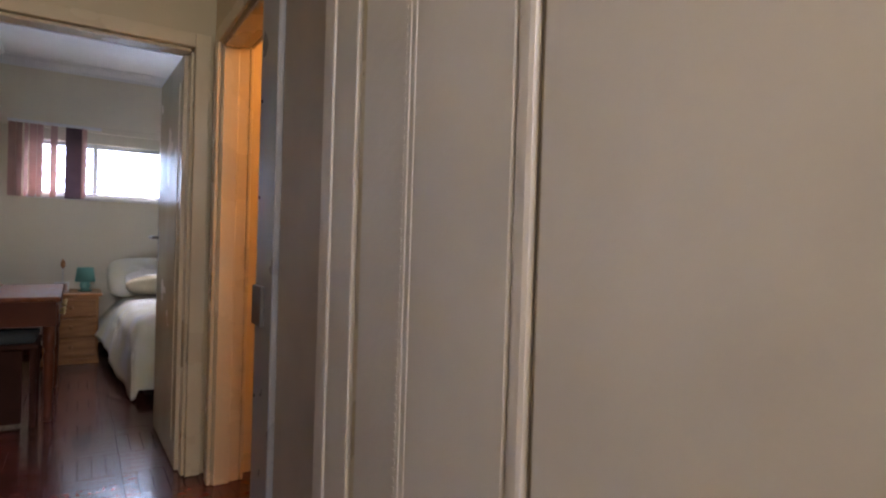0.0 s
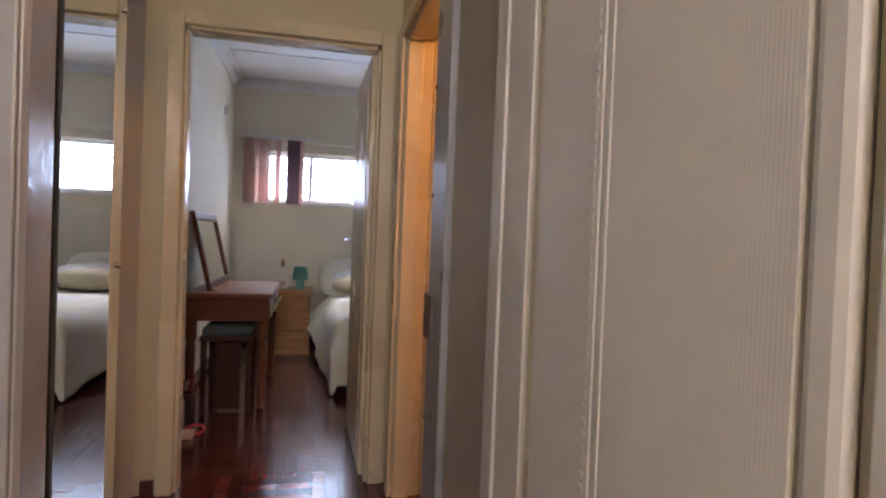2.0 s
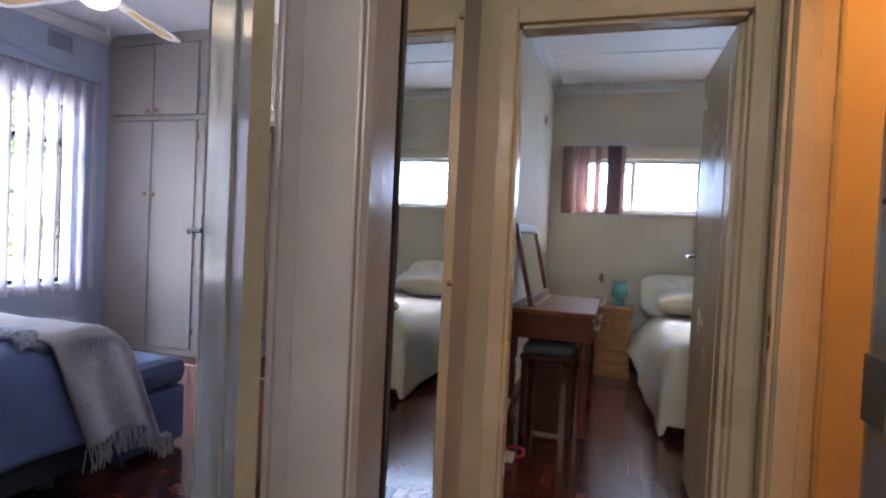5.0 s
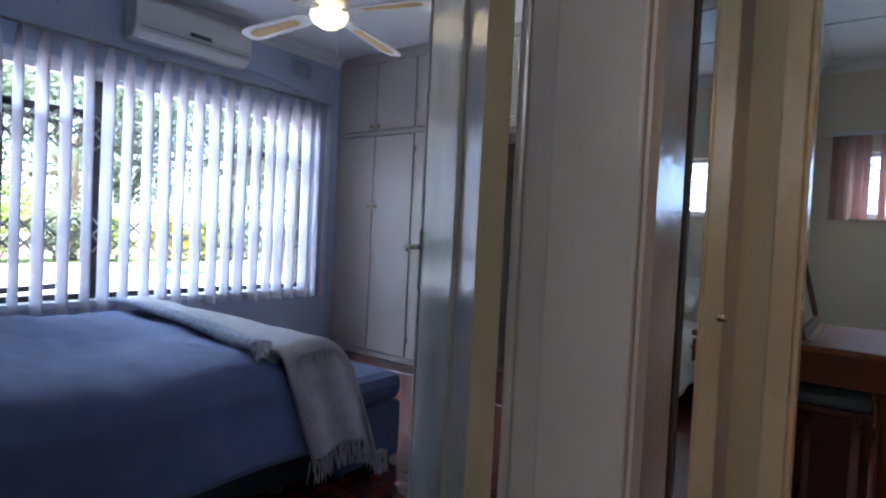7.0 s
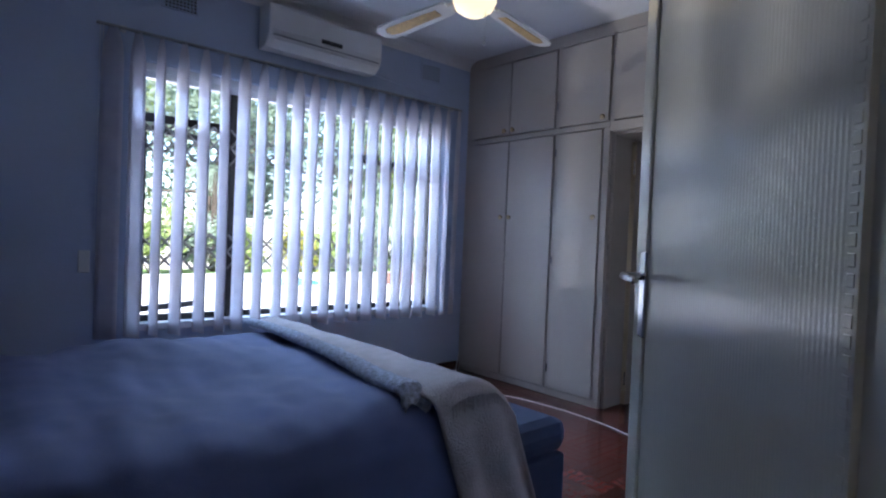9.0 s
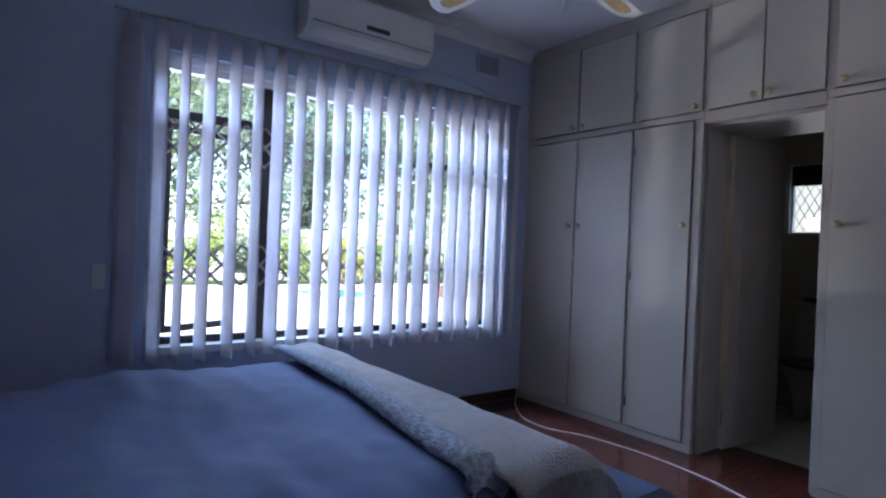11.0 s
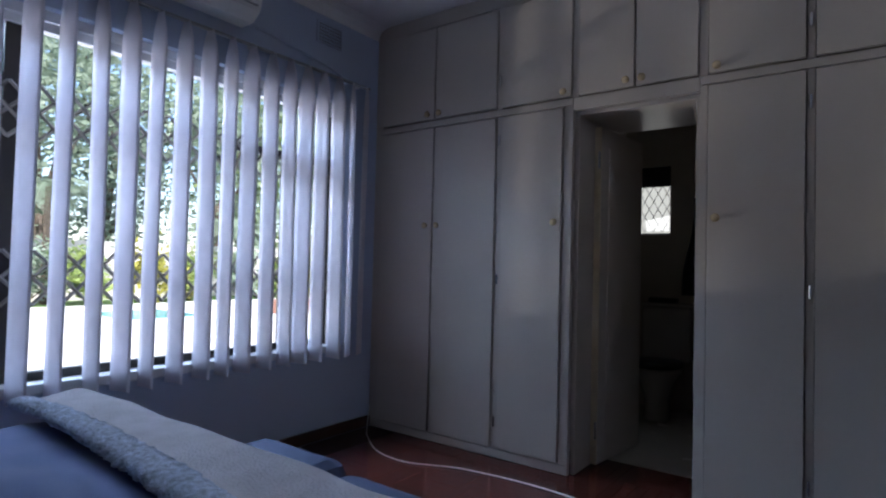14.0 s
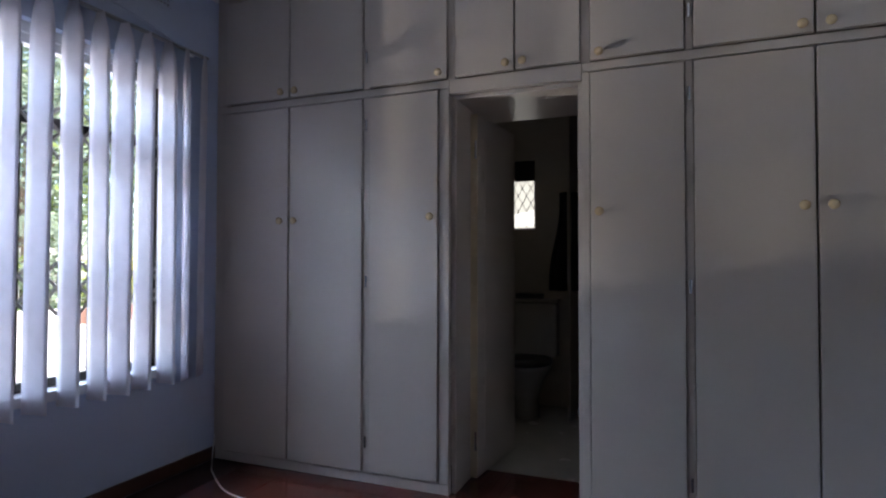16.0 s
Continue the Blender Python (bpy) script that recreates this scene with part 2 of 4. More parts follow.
# ---- mesh building ----
class Shape:
    """Gathers boxes, rods, turned forms and sheets into one mesh."""

    def __init__(self):
        self.bm = bmesh.new()

    def box(self, x0, x1, y0, y1, z0, z1, m=None):
        vs = [self.bm.verts.new((x, y, z)) for x in (x0, x1) for y in (y0, y1) for z in (z0, z1)]
        for f in ((0, 1, 3, 2), (4, 6, 7, 5), (0, 4, 5, 1), (2, 3, 7, 6), (0, 2, 6, 4), (1, 5, 7, 3)):
            self.bm.faces.new([vs[i] for i in f])
        if m is not None:
            bmesh.ops.transform(self.bm, matrix=m, verts=vs)
        return self

    def rod(self, a, b, r, r2=None, seg=10):
        a, b = Vector(a), Vector(b)
        d = b - a
        m = Matrix.Translation((a + b) / 2) @ d.to_track_quat("Z", "Y").to_matrix().to_4x4()
        bmesh.ops.create_cone(self.bm, cap_ends=True, segments=seg, radius1=r, radius2=r if r2 is None else r2, depth=d.length, matrix=m)
        return self

    def lathe(self, profile, m=Matrix(), seg=20):
        """profile: (radius, height) pairs, turned about z."""
        rings = []
        for r, z in profile:
            rings.append([self.bm.verts.new(m @ Vector((r * math.cos(2 * math.pi * i / seg), r * math.sin(2 * math.pi * i / seg), z))) for i in range(seg)])
        for a, b in zip(rings, rings[1:]):
            for i in range(seg):
                j = (i + 1) % seg
                self.bm.faces.new((a[i], a[j], b[j], b[i]))
        self.bm.faces.new(rings[0][::-1])
        self.bm.faces.new(rings[-1])
        return self

    def sheet(self, nu, nv, f):
        g = [[self.bm.verts.new(f(u / nu, v / nv)) for v in range(nv + 1)] for u in range(nu + 1)]
        for u in range(nu):
            for v in range(nv):
                self.bm.faces.new((g[u][v], g[u + 1][v], g[u + 1][v + 1], g[u][v + 1]))
        return self

    def prism(self, outline, z0, z1, m=Matrix()):
        a = [self.bm.verts.new(m @ Vector((x, y, z0))) for x, y in outline]
        b = [self.bm.verts.new(m @ Vector((x, y, z1))) for x, y in outline]
        n = len(a)
        for i in range(n):
            self.bm.faces.new((a[i], a[(i + 1) % n], b[(i + 1) % n], b[i]))
        self.bm.faces.new(a[::-1])
        self.bm.faces.new(b)
        return self

    def done(self, name, material, parent=None, bevel=0.0, smooth=False, solid=0.0, subdiv=0):
        bmesh.ops.recalc_face_normals(self.bm, faces=self.bm.faces)
        me = bpy.data.meshes.new(name)
        self.bm.to_mesh(me)
        self.bm.free()
        me.materials.append(material)
        if smooth:
            for p in me.polygons:
                p.use_smooth = True
        ob = new(name, me)
        if solid:
            s = ob.modifiers.new("solid", "SOLIDIFY")
            s.thickness, s.offset = solid, 0
        if bevel:
            b = ob.modifiers.new("bevel", "BEVEL")
            b.width, b.segments, b.limit_method = bevel, 2, "ANGLE"
            b.harden_normals = False
        if subdiv:
            s = ob.modifiers.new("subdiv", "SUBSURF")
            s.levels = s.render_levels = subdiv
        if parent is not None:
            ob.parent = parent
            ob.matrix_parent_inverse = parent.matrix_basis.inverted()
        return ob


def thing(name, x, y, z, label, category, group="", kind=""):
    e = new(name)
    e.empty_display_size = 0.1
    e.matrix_basis = Matrix.Translation((x, y, z))
    return tagged(e, label, category, group, kind)


def structure(ob, label, category):
    return tagged(ob, label, category, kind="structure")


def wall(name, axis, c0, c1, a0, a1, z0, z1, holes, material, label):
    """A wall between c0 and c1 on its axis, from a0 to a1 along it. holes: (from, to, bottom, top)."""
    s = Shape()

    def put(p, q, b, t):
        if q - p > 1e-4 and t - b > 1e-4:
            s.box(c0, c1, p, q, b, t) if axis == "x" else s.box(p, q, c0, c1, b, t)

    at = a0
    for p, q, b, t in sorted(holes):
        put(at, p, z0, z1)
        put(p, q, z0, b)
        put(p, q, t, z1)
        at = q
    put(at, a1, z0, z1)
    return structure(s.done(name, material), label, "wall")


# ---- the rooms ----
# blue bedroom: x -3.86 .. 0.04, y 0.80 .. 4.97; passage: x 0.29 .. 1.22; cream bedroom: y 3.30 .. 6.68
H1, H2, H3 = 2.86, 2.72, 2.72
Z0 = -0.15
structure(Shape().box(-4.1, 3.2, -1.6, 5.42, -0.15, -0.008).box(-0.10, 3.2, 5.42, 6.9, -0.15, -0.008).done("floor", PARQ_BED), "dark red polished mahogany parquet floor", "floor")
wall("wall_window", "x", -4.11, -3.86, 0.55, 7.3, Z0, 3.0, [(2.20, 4.64, 0.56, 2.24)], BLUE_WALL, "pale blue plastered wall round a wide window")
wall("wall_south", "y", 0.55, 0.80, -3.86, 0.04, Z0, 3.0, [], BLUE_WALL, "pale blue plastered wall behind the bed")
wall("wall_passage_blue", "x", 0.04, 0.15, 0.80, 3.134, Z0, 3.0, [(0.93, 2.0, Z0, 2.06)], BLUE_WALL, "pale blue plastered wall beside the open door")
wall("wall_passage", "x", 0.15, 0.262, -1.5, 2.02, Z0, 3.0, [(0.93, 1.875, Z0, 2.06)], HALL_WALL, "yellowish cream wall of the passage")
wall("wall_cream_door", "y", 3.135, 3.27, 0.15, 3.0, Z0, 3.0, [(0.305, 1.15, Z0, 2.03)], HALL_WALL, "yellowish cream wall round the bedroom door")
wall("wall_blue_east", "x", -0.112, -0.101, 3.135, 4.96, Z0, 3.0, [], BLUE_WALL, "pale blue plastered wall beside the wardrobe")
wall("wall_cream_west", "x", -0.10, 0.03, 3.135, 6.9, Z0, 3.0, [], CREAM_WALL, "cream bedroom wall behind the dressing table")
wall("wall_cream_inner", "y", 3.27, 3.28, 0.03, 0.235, Z0, 3.0, [], CREAM_WALL, "cream bedroom wall by the door")
wall("wall_cream_north", "y", 6.68, 6.9, 0.03, 3.0, Z0, 3.0, [(0.32, 2.40, 1.48, 2.00)], CREAM_WALL, "cream bedroom wall with a high window")
wall("wall_cream_east", "x", 2.7, 2.85, 3.27, 6.68, Z0, 3.0, [], CREAM_WALL, "cream bedroom wall beyond the bed")
wall("wall_passage_east", "x", 1.24, 1.36, -1.5, 3.135, Z0, 3.0, [(2.19, 2.98, Z0, 2.04)], HALL_WALL, "yellowish cream wall of the passage with cupboards")
# the opening in this unseen wall is added to hold the fill lamp
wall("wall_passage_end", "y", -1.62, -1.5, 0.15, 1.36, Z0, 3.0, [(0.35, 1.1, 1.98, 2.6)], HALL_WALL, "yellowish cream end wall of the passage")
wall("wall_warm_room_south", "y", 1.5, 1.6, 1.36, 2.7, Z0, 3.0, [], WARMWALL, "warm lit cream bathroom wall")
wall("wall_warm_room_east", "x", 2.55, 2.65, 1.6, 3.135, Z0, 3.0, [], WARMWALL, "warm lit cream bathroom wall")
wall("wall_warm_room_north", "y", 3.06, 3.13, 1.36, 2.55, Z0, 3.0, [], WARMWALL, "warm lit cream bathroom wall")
structure(Shape().box(-4.11, 0.15, 0.55, 5.0, H1, H1 + 0.12).done("ceiling_blue_room", CEIL), "white painted board ceiling", "ceiling")
# unseen slab, added to block sun from the gaps between ceilings
structure(Shape().box(-4.75, 3.4, -1.9, 7.35, 3.005, 3.12).done("roof", TERRA), "added unseen slab over the house that keeps the sun out", "roof")
structure(Shape().box(0.15, 3.0, -1.62, 3.2, H2, H2 + 0.12).done("ceiling_passage", CEIL), "white painted board ceiling", "ceiling")
s = Shape().box(-0.1, 3.0, 3.2, 6.9, H3, H3 + 0.12)
s.box(0.03, 2.7, 4.50, 4.54, H3 - 0.008, H3 + 0.01).box(0.03, 2.7, 5.70, 5.74, H3 - 0.008, H3 + 0.01)
structure(s.done("ceiling_cream_room", CEIL), "white board ceiling with cover strips", "ceiling")


def cornice(name, pts, h, r=0.085):
    """A hollow cornice along straight runs: (x0, y0, x1, y1, inward x, inward y)."""
    s = Shape()
    for x0, y0, x1, y1, nx, ny in pts:
        prof = [(0.0, 0.0), (0.006, 0.0), (0.012, 0.03), (0.035, 0.062), (r, r - 0.006), (r, r), (0, r)]
        rows = [[s.bm.verts.new((x + nx * d, y + ny * d, h - r + u)) for d, u in prof] for x, y in ((x0, y0), (x1, y1))]
        n = len(prof)
        for i in range(n):
            s.bm.faces.new((rows[0][i], rows[0][(i + 1) % n], rows[1][(i + 1) % n], rows[1][i]))
        s.bm.faces.new(rows[0])
        s.bm.faces.new(rows[1][::-1])
    return structure(s.done(name, CEIL), "white hollow plaster cornice", "cornice")


cornice("trim_cornice_blue", [(-3.86, 0.80, -3.86, 4.97, 1, 0), (-3.86, 0.80, 0.04, 0.80, 0, 1), (0.04, 0.80, 0.04, 3.13, -1, 0)], H1)
cornice("trim_cornice_cream", [(0.03, 3.28, 0.03, 6.68, 1, 0), (0.03, 6.68, 2.7, 6.68, 0, -1), (2.7, 3.28, 2.7, 6.68, -1, 0)], H3)
SKIRT = mat("dark_skirting_wood", (0.075, 0.03, 0.02), 0.35, 0.2)
structure(Shape().box(-3.86, -3.842, 0.80, 4.97, 0, 0.075).box(0.022, 0.04, 1.95, 3.13, 0, 0.075).box(-3.84, 0.022, 0.80, 0.818, 0, 0.075).done("baseboard_blue", SKIRT, bevel=0.004), "dark stained timber skirting board", "skirting")
structure(Shape().box(0.03, 0.048, 3.28, 6.68, 0, 0.075).box(0.048, 2.7, 6.662, 6.68, 0, 0.075).box(0.181, 0.236, 3.113, 3.131, 0, 0.07).done("baseboard_cream", SKIRT, bevel=0.004), "dark stained timber skirting board", "skirting")
structure(Shape().box(1.36, 2.55, 3.045, 3.06, 0, 0.09).box(2.535, 2.55, 1.6, 3.045, 0, 0.09).done("baseboard_warm", GLOSS, bevel=0.004), "cream painted skirting board", "skirting")


# ---- pressed steel door frames ----
def steel_frame(name, axis, c0, c1, a0, a1, top, material, label, rebate_side=0, lip=0.022, flange=0.055, plain=False):
    """A pressed frame through a wall from c0 to c1, opening a0..a1: reveal, stop and flanges."""
    s = Shape()

    def put(p0, p1, q0, q1, b, t):
        s.box(p0, p1, q0, q1, b, t) if axis == "x" else s.box(q0, q1, p0, p1, b, t)

    for side, a in ((1, a0), (-1, a1)):
        lo, hi = sorted((a, a + side * 0.012))
        put(c0 - 0.003, c1 + 0.003, lo, hi, 0, top)
        lo, hi = sorted((a + side * 0.012, a + side * 0.028))
        stop = (c0 + 0.045, c1 - 0.003) if rebate_side == 0 else (c0 + 0.003, c1 - 0.045)
        put(stop[0], stop[1], lo, hi, 0, top - 0.028)
        lo, hi = sorted((a - side * flange, a + side * 0.012))
        put(c0 - lip, c0 - 0.004, lo, hi, 0, top + flange)
        if not plain:
            put(c1 + 0.004, c1 + lip, lo, hi, 0, top + flange)
    put(c0 - 0.003, c1 + 0.003, a0 + 0.012, a1 - 0.012, top - 0.012, top)
    put(stop[0], stop[1], a0 + 0.028, a1 - 0.028, top - 0.028, top - 0.012)
    put(c0 - lip, c0 - 0.004, a0 + 0.012, a1 - 0.012, top - 0.012, top + flange)
    if not plain:
        put(c1 + 0.004, c1 + lip, a0 + 0.012, a1 - 0.012, top - 0.012, top + flange)
    return structure(s.done(name, material, bevel=0.007), label, "door frame")


steel_frame("door_frame_1", "x", 0.085, 0.262, 0.93, 1.875, 2.06, PINK, "cream enamelled pressed steel door frame", 0, plain=True)
Shape().box(0.19, 0.270, 1.861, 2.024, 0, 2.30).done("jamb_post", PINK, bpy.data.objects["door_frame_1"], bevel=0.022)
steel_frame("door_frame_2", "y", 3.135, 3.27, 0.295, 1.16, 2.04, GLOSS, "cream enamelled pressed steel door frame", 1)
steel_frame("door_frame_3", "x", 1.24, 1.36, 2.19, 2.98, 2.04, GLOSS, "cream enamelled pressed steel door frame", 1)


# ---- doors ----
def handle(parent, m, side=1):
    """A lever on a long plate; local x along the door, y out of its face, z up."""
    Shape().box(-0.021, 0.021, 0, 0.008, -0.115, 0.075, m).done("handle_plate", CHROME, parent, bevel=0.004)
    s = Shape()
    p = lambda *v: m @ Vector(v)
    s.rod(p(0, 0.008, 0.02), p(0, 0.05, 0.02), 0.009)
    s.rod(p(0.008 * side, 0.046, 0.02), p(-0.105 * side, 0.05, 0.016), 0.010, 0.008)
    s.done("handle", CHROME, parent, bevel=0.002, smooth=True)


def leaf(name, hinge, free, height, label, bead=True, handles=(1, -1), hz=1.125, face=LEAFRIB, edge=LEAFPAINT, lock=0.095, stile=0.10):
    hx, hy = hinge
    d = Vector((free[0] - hx, free[1] - hy, 0))
    w = d.length
    d.normalize()
    m = Matrix(((d.x, -d.y, 0, hx), (d.y, d.x, 0, hy), (0, 0, 1, 0.008), (0, 0, 0, 1)))
    e = thing(name, hx, hy, 0, label, "door")
    Shape().box(0, w, -0.020, 0.020, 0, height, m).done("leaf", edge, e, bevel=0.003)
    Shape().box(-0.004, -0.0002, -0.021, 0.021, 0, height, m).done("edge_lipping", GLOSS, e, bevel=0.001)
    for sgn in (1, -1):
        y0, y1 = (0.020, 0.0235) if sgn > 0 else (-0.0235, -0.020)
        inset = 0.10
        Shape().box(stile, w - inset, y0, y1, 0.12, height - 0.12, m).done("panel", face, e)
        if bead:
            s = Shape()
            for x in (stile, w - inset):
                s.box(x - 0.012, x + 0.012, y0 if sgn > 0 else y0 - 0.006, y1 + 0.006 if sgn > 0 else y1, 0.10, height - 0.10, m)
            for z in (0.11, height - 0.11):
                s.box(stile, w - inset, y0 if sgn > 0 else y0 - 0.006, y1 + 0.006 if sgn > 0 else y1, z - 0.012, z + 0.012, m)
            if sgn > 0:
                for x in (stile, w - inset):
                    for k in range(int((height - 0.24) / 0.02)):
                        s.box(x - 0.006, x + 0.006, y1 + 0.0055, y1 + 0.0072, 0.12 + k * 0.02, 0.134 + k * 0.02, m)
            s.done("beading", edge, e, bevel=0.002)
        if sgn in handles:
            turn = Matrix.Translation((w - lock, 0.0235 * sgn, hz)) @ (Matrix() if sgn > 0 else Matrix.Rotation(math.pi, 4, "Z"))
            handle(e, m @ turn, 1 if sgn > 0 else -1)
    for z in (0.2, height - 0.2):
        Shape().rod(m @ Vector((-0.008, -0.012, z - 0.05)), m @ Vector((-0.008, -0.012, z + 0.05)), 0.008).done("hinge", CHROME, e)
    return e


leaf("door", (0.026, 1.868), (-0.68, 2.575), 2.03, "grey-white enamelled panel door standing open", stile=0.20)
leaf("door", (1.135, 3.215), (1.118, 3.98), 2.01, "cream enamelled bedroom door standing wide open", face=CREAMDOOR, edge=CREAMDOOR, hz=1.10, bead=False)
# ---- passage ----
e = thing("mirror", 0.16, 2.0, 0.06, "tall frameless wall mirror with dark edge in the passage", "mirror")
Shape().box(0.151, 0.176, 2.022, 2.80, 0.06, 2.35).done("backing", DARK, e)
Shape().box(0.176, 0.179, 2.027, 2.795, 0.065, 2.345).done("glass", MIRROR, e)
Shape().box(0.180, 0.273, 2.0255, 2.033, 0.06, 2.35).done("edge_strip", DARK, e)
for y, z in ((2.26, 0.985), (2.77, 1.932), (2.77, 1.012)):
    Shape().lathe([(0.012, 0), (0.012, 0.006), (0.007, 0.012), (0.001, 0.013)], Matrix.Translation((0.179, y, z)) @ Matrix.Rotation(math.pi / 2, 4, "Y"), 12).done("fixing", CHROME, e, smooth=True)

# grey steel jamb with its lock keep
e = thing("lock_jamb", 1.22, 2.07, 0, "grey painted steel lock post beside a doorway", "door frame", kind="structure")
Shape().box(1.212, 1.236, 1.985, 2.17, 0, 2.62).done("post", GREY_STEEL, e, bevel=0.006)
Shape().box(1.198, 1.212, 2.06, 2.165, 0.86, 0.99).done("keep", mat("dull_steel", (0.20, 0.19, 0.18), 0.4, 0.2, metal=0.7), e, bevel=0.003)
for z in (0.62, 1.28, 1.60, 1.98, 2.1):
    Shape().rod((1.208, 2.15, z), (1.2125, 2.15, z), 0.006, seg=8).done("screw", BROWN_FRAME, e)
e = thing("strike_plate", 1.21, 2.97, 0.86, "brass strike plate let into the door frame", "strike plate")
Shape().box(1.214, 1.2175, 2.940, 2.965, 0.84, 0.985).done("plate", BRASS, e, bevel=0.001)
# slots are dark boxes on the plate, their shade given by colour
Shape().box(1.2125, 1.2142, 2.944, 2.961, 0.855, 0.90).box(1.2125, 1.2142, 2.944, 2.961, 0.915, 0.97).done("slot", DARK, e)

e = thing("hall_cupboard", 1.24, 0.5, 0, "cream painted hall cupboard with ribbed door", "cupboard")
# frame paint made darker here; the shade is in its colour
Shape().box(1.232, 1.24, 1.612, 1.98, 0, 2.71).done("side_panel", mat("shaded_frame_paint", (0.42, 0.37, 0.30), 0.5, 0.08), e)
s = Shape().box(1.222, 1.24, 1.500, 1.610, 0, 2.71).box(1.214, 1.222, 1.525, 1.590, 0, 2.71).box(1.217, 1.24, 1.392, 1.496, 0, 2.71)
s.done("frame", CUPB, e, bevel=0.006)
Shape().box(1.226, 1.24, 1.348, 1.389, 0, 2.71).done("stile", GLOSS, e, bevel=0.004)
# dark sheet behind the doors; its colour gives the shade in the gap
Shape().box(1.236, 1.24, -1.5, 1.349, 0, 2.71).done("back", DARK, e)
s = Shape().box(1.214, 1.235, 0.842, 1.341, 0.05, 2.69)
s.done("door", CUPB, e, bevel=0.003)
Shape().box(1.2128, 1.2141, 0.8435, 1.115, 0.052, 2.688).done("ribbed_panel", CUPRIB, e)
s = Shape().box(1.2110, 1.2141, 1.140, 1.172, 0.05, 2.69).box(1.2115, 1.2141, 1.120, 1.130, 0.05, 2.69)
for i in range(150):
    z = 0.08 + i * 0.0172
    s.box(1.2102, 1.2112, 1.151, 1.161, z, z + 0.009)
s.done("beading", CUPB, e, bevel=0.002)
Shape().box(1.212, 1.235, 0.800, 0.839, 0, 2.71).done("post", CUPB, e, bevel=0.011)
Shape().box(1.226, 1.235, 0.786, 0.799, 0, 2.71).done("groove", mat("olive_brown_trim", (0.42, 0.36, 0.25), 0.5, 0.1), e)
Shape().box(1.216, 1.235, -1.45, 0.785, 0.05, 2.69).done("door", CUPB, e, bevel=0.003)
Shape().rod((1.21, 0.765, 1.90), (1.217, 0.765, 1.90), 0.006, seg=8).done("screw", BROWN_FRAME, e)

# ---- cream bedroom ----
e = structure(thing("window_2", 1.1, 6.68, 1.48, "high white window with a lattice and roller rail", "window"), "high white-framed window with security lattice", "window")
s = Shape()
for a, b, c, d in ((0.32, 2.40, 1.48, 1.52), (0.32, 2.40, 1.96, 2.0), (0.32, 0.36, 1.52, 1.96), (2.36, 2.40, 1.52, 1.96), (0.80, 0.84, 1.52, 1.96), (1.40, 1.43, 1.52, 1.96)):
    s.box(a, b, 6.74, 6.78, c, d)
s.done("frame", WHITE_FRAME, e, bevel=0.004)
Shape().box(0.28, 2.44, 6.62, 6.74, 1.45, 1.479).done("sill", WHITE_FRAME, e, bevel=0.006)
Shape().box(0.10, 2.45, 6.635, 6.675, 2.10, 2.15).done("pelmet", CREAM_WALL, e, bevel=0.004)
p = Shape().box(0.36, 2.36, 6.757, 6.761, 1.52, 1.96).done("glass", GLASS, e)
p.visible_shadow = False


def lattice(y_or_x, axis, a0, a1, z0, z1, step, rows, parent, w=0.006):
    s = Shape()
    h = (z1 - z0) / rows
    n = int(round((a1 - a0) / step))
    step = (a1 - a0) / n
    for i in range(n):
        for j in range(rows):
            for up in (0, 1):
                p, q = (a0 + i * step, z0 + (j + up) * h), (a0 + (i + 1) * step, z0 + (j + 1 - up) * h)
                off = 0.008 * up
                A = (y_or_x + off, p[0], p[1]) if axis == "x" else (p[0], y_or_x + off, p[1])
                B = (y_or_x + off, q[0], q[1]) if axis == "x" else (q[0], y_or_x + off, q[1])
                s.rod(A, B, w, seg=4)
    return s.done("lattice", LATTICE, parent)


lattice(6.80, "y", 0.36, 2.36, 1.53, 1.95, 0.11, 4, e, 0.0055)
e = thing("vertical_blind", 0.5, 6.62, 1.46, "pink and mauve vertical blind drawn aside at a high window", "blind")
for i in range(11):
    x = 0.175 + i * 0.052 + (0.03 if i > 6 else 0)
    wide, turn, mt = 0.055, radians(20 + 22 * (i % 3)), SLATPINK
    if i in (8, 9):
        mt, wide, turn = SLATDARK, 0.09, radians(10)
    if i in (5, 7):
        continue
    m = Matrix.Translation((x, 6.615, 0)) @ Matrix.Rotation(turn, 4, "Z")
    Shape().box(-wide / 2, wide / 2, -0.0012, 0.0012, 1.455, 2.12, m).done("slat", mt, e)
Shape().box(0.14, 0.86, 6.60, 6.63, 2.118, 2.145).done("rail", WHITE_FRAME, e)

e = thing("dressing_table", 0.35, 4.7, 0, "red-brown wooden dressing table against the cream wall", "dressing table")
Shape().box(0.09, 0.62, 4.30, 5.30, 0.725, 0.755).done("top", TABLETOP, e, bevel=0.008)
Shape().box(0.10, 0.60, 4.33, 5.27, 0.575, 0.724).done("apron", REDWOOD, e, bevel=0.004)
for y in (4.50, 4.98):
    Shape().box(0.60, 0.612, y - 0.20, y + 0.20, 0.59, 0.71).done("drawer", REDWOOD, e, bevel=0.004)
for y in (4.40, 4.60, 4.88, 5.08):
    Shape().lathe([(0.008, 0), (0.008, 0.012), (0.016, 0.02), (0.014, 0.028), (0.004, 0.032)], Matrix.Translation((0.612, y, 0.65)) @ Matrix.Rotation(math.pi / 2, 4, "Y"), 12).done("knob", BRASS, e, smooth=True)
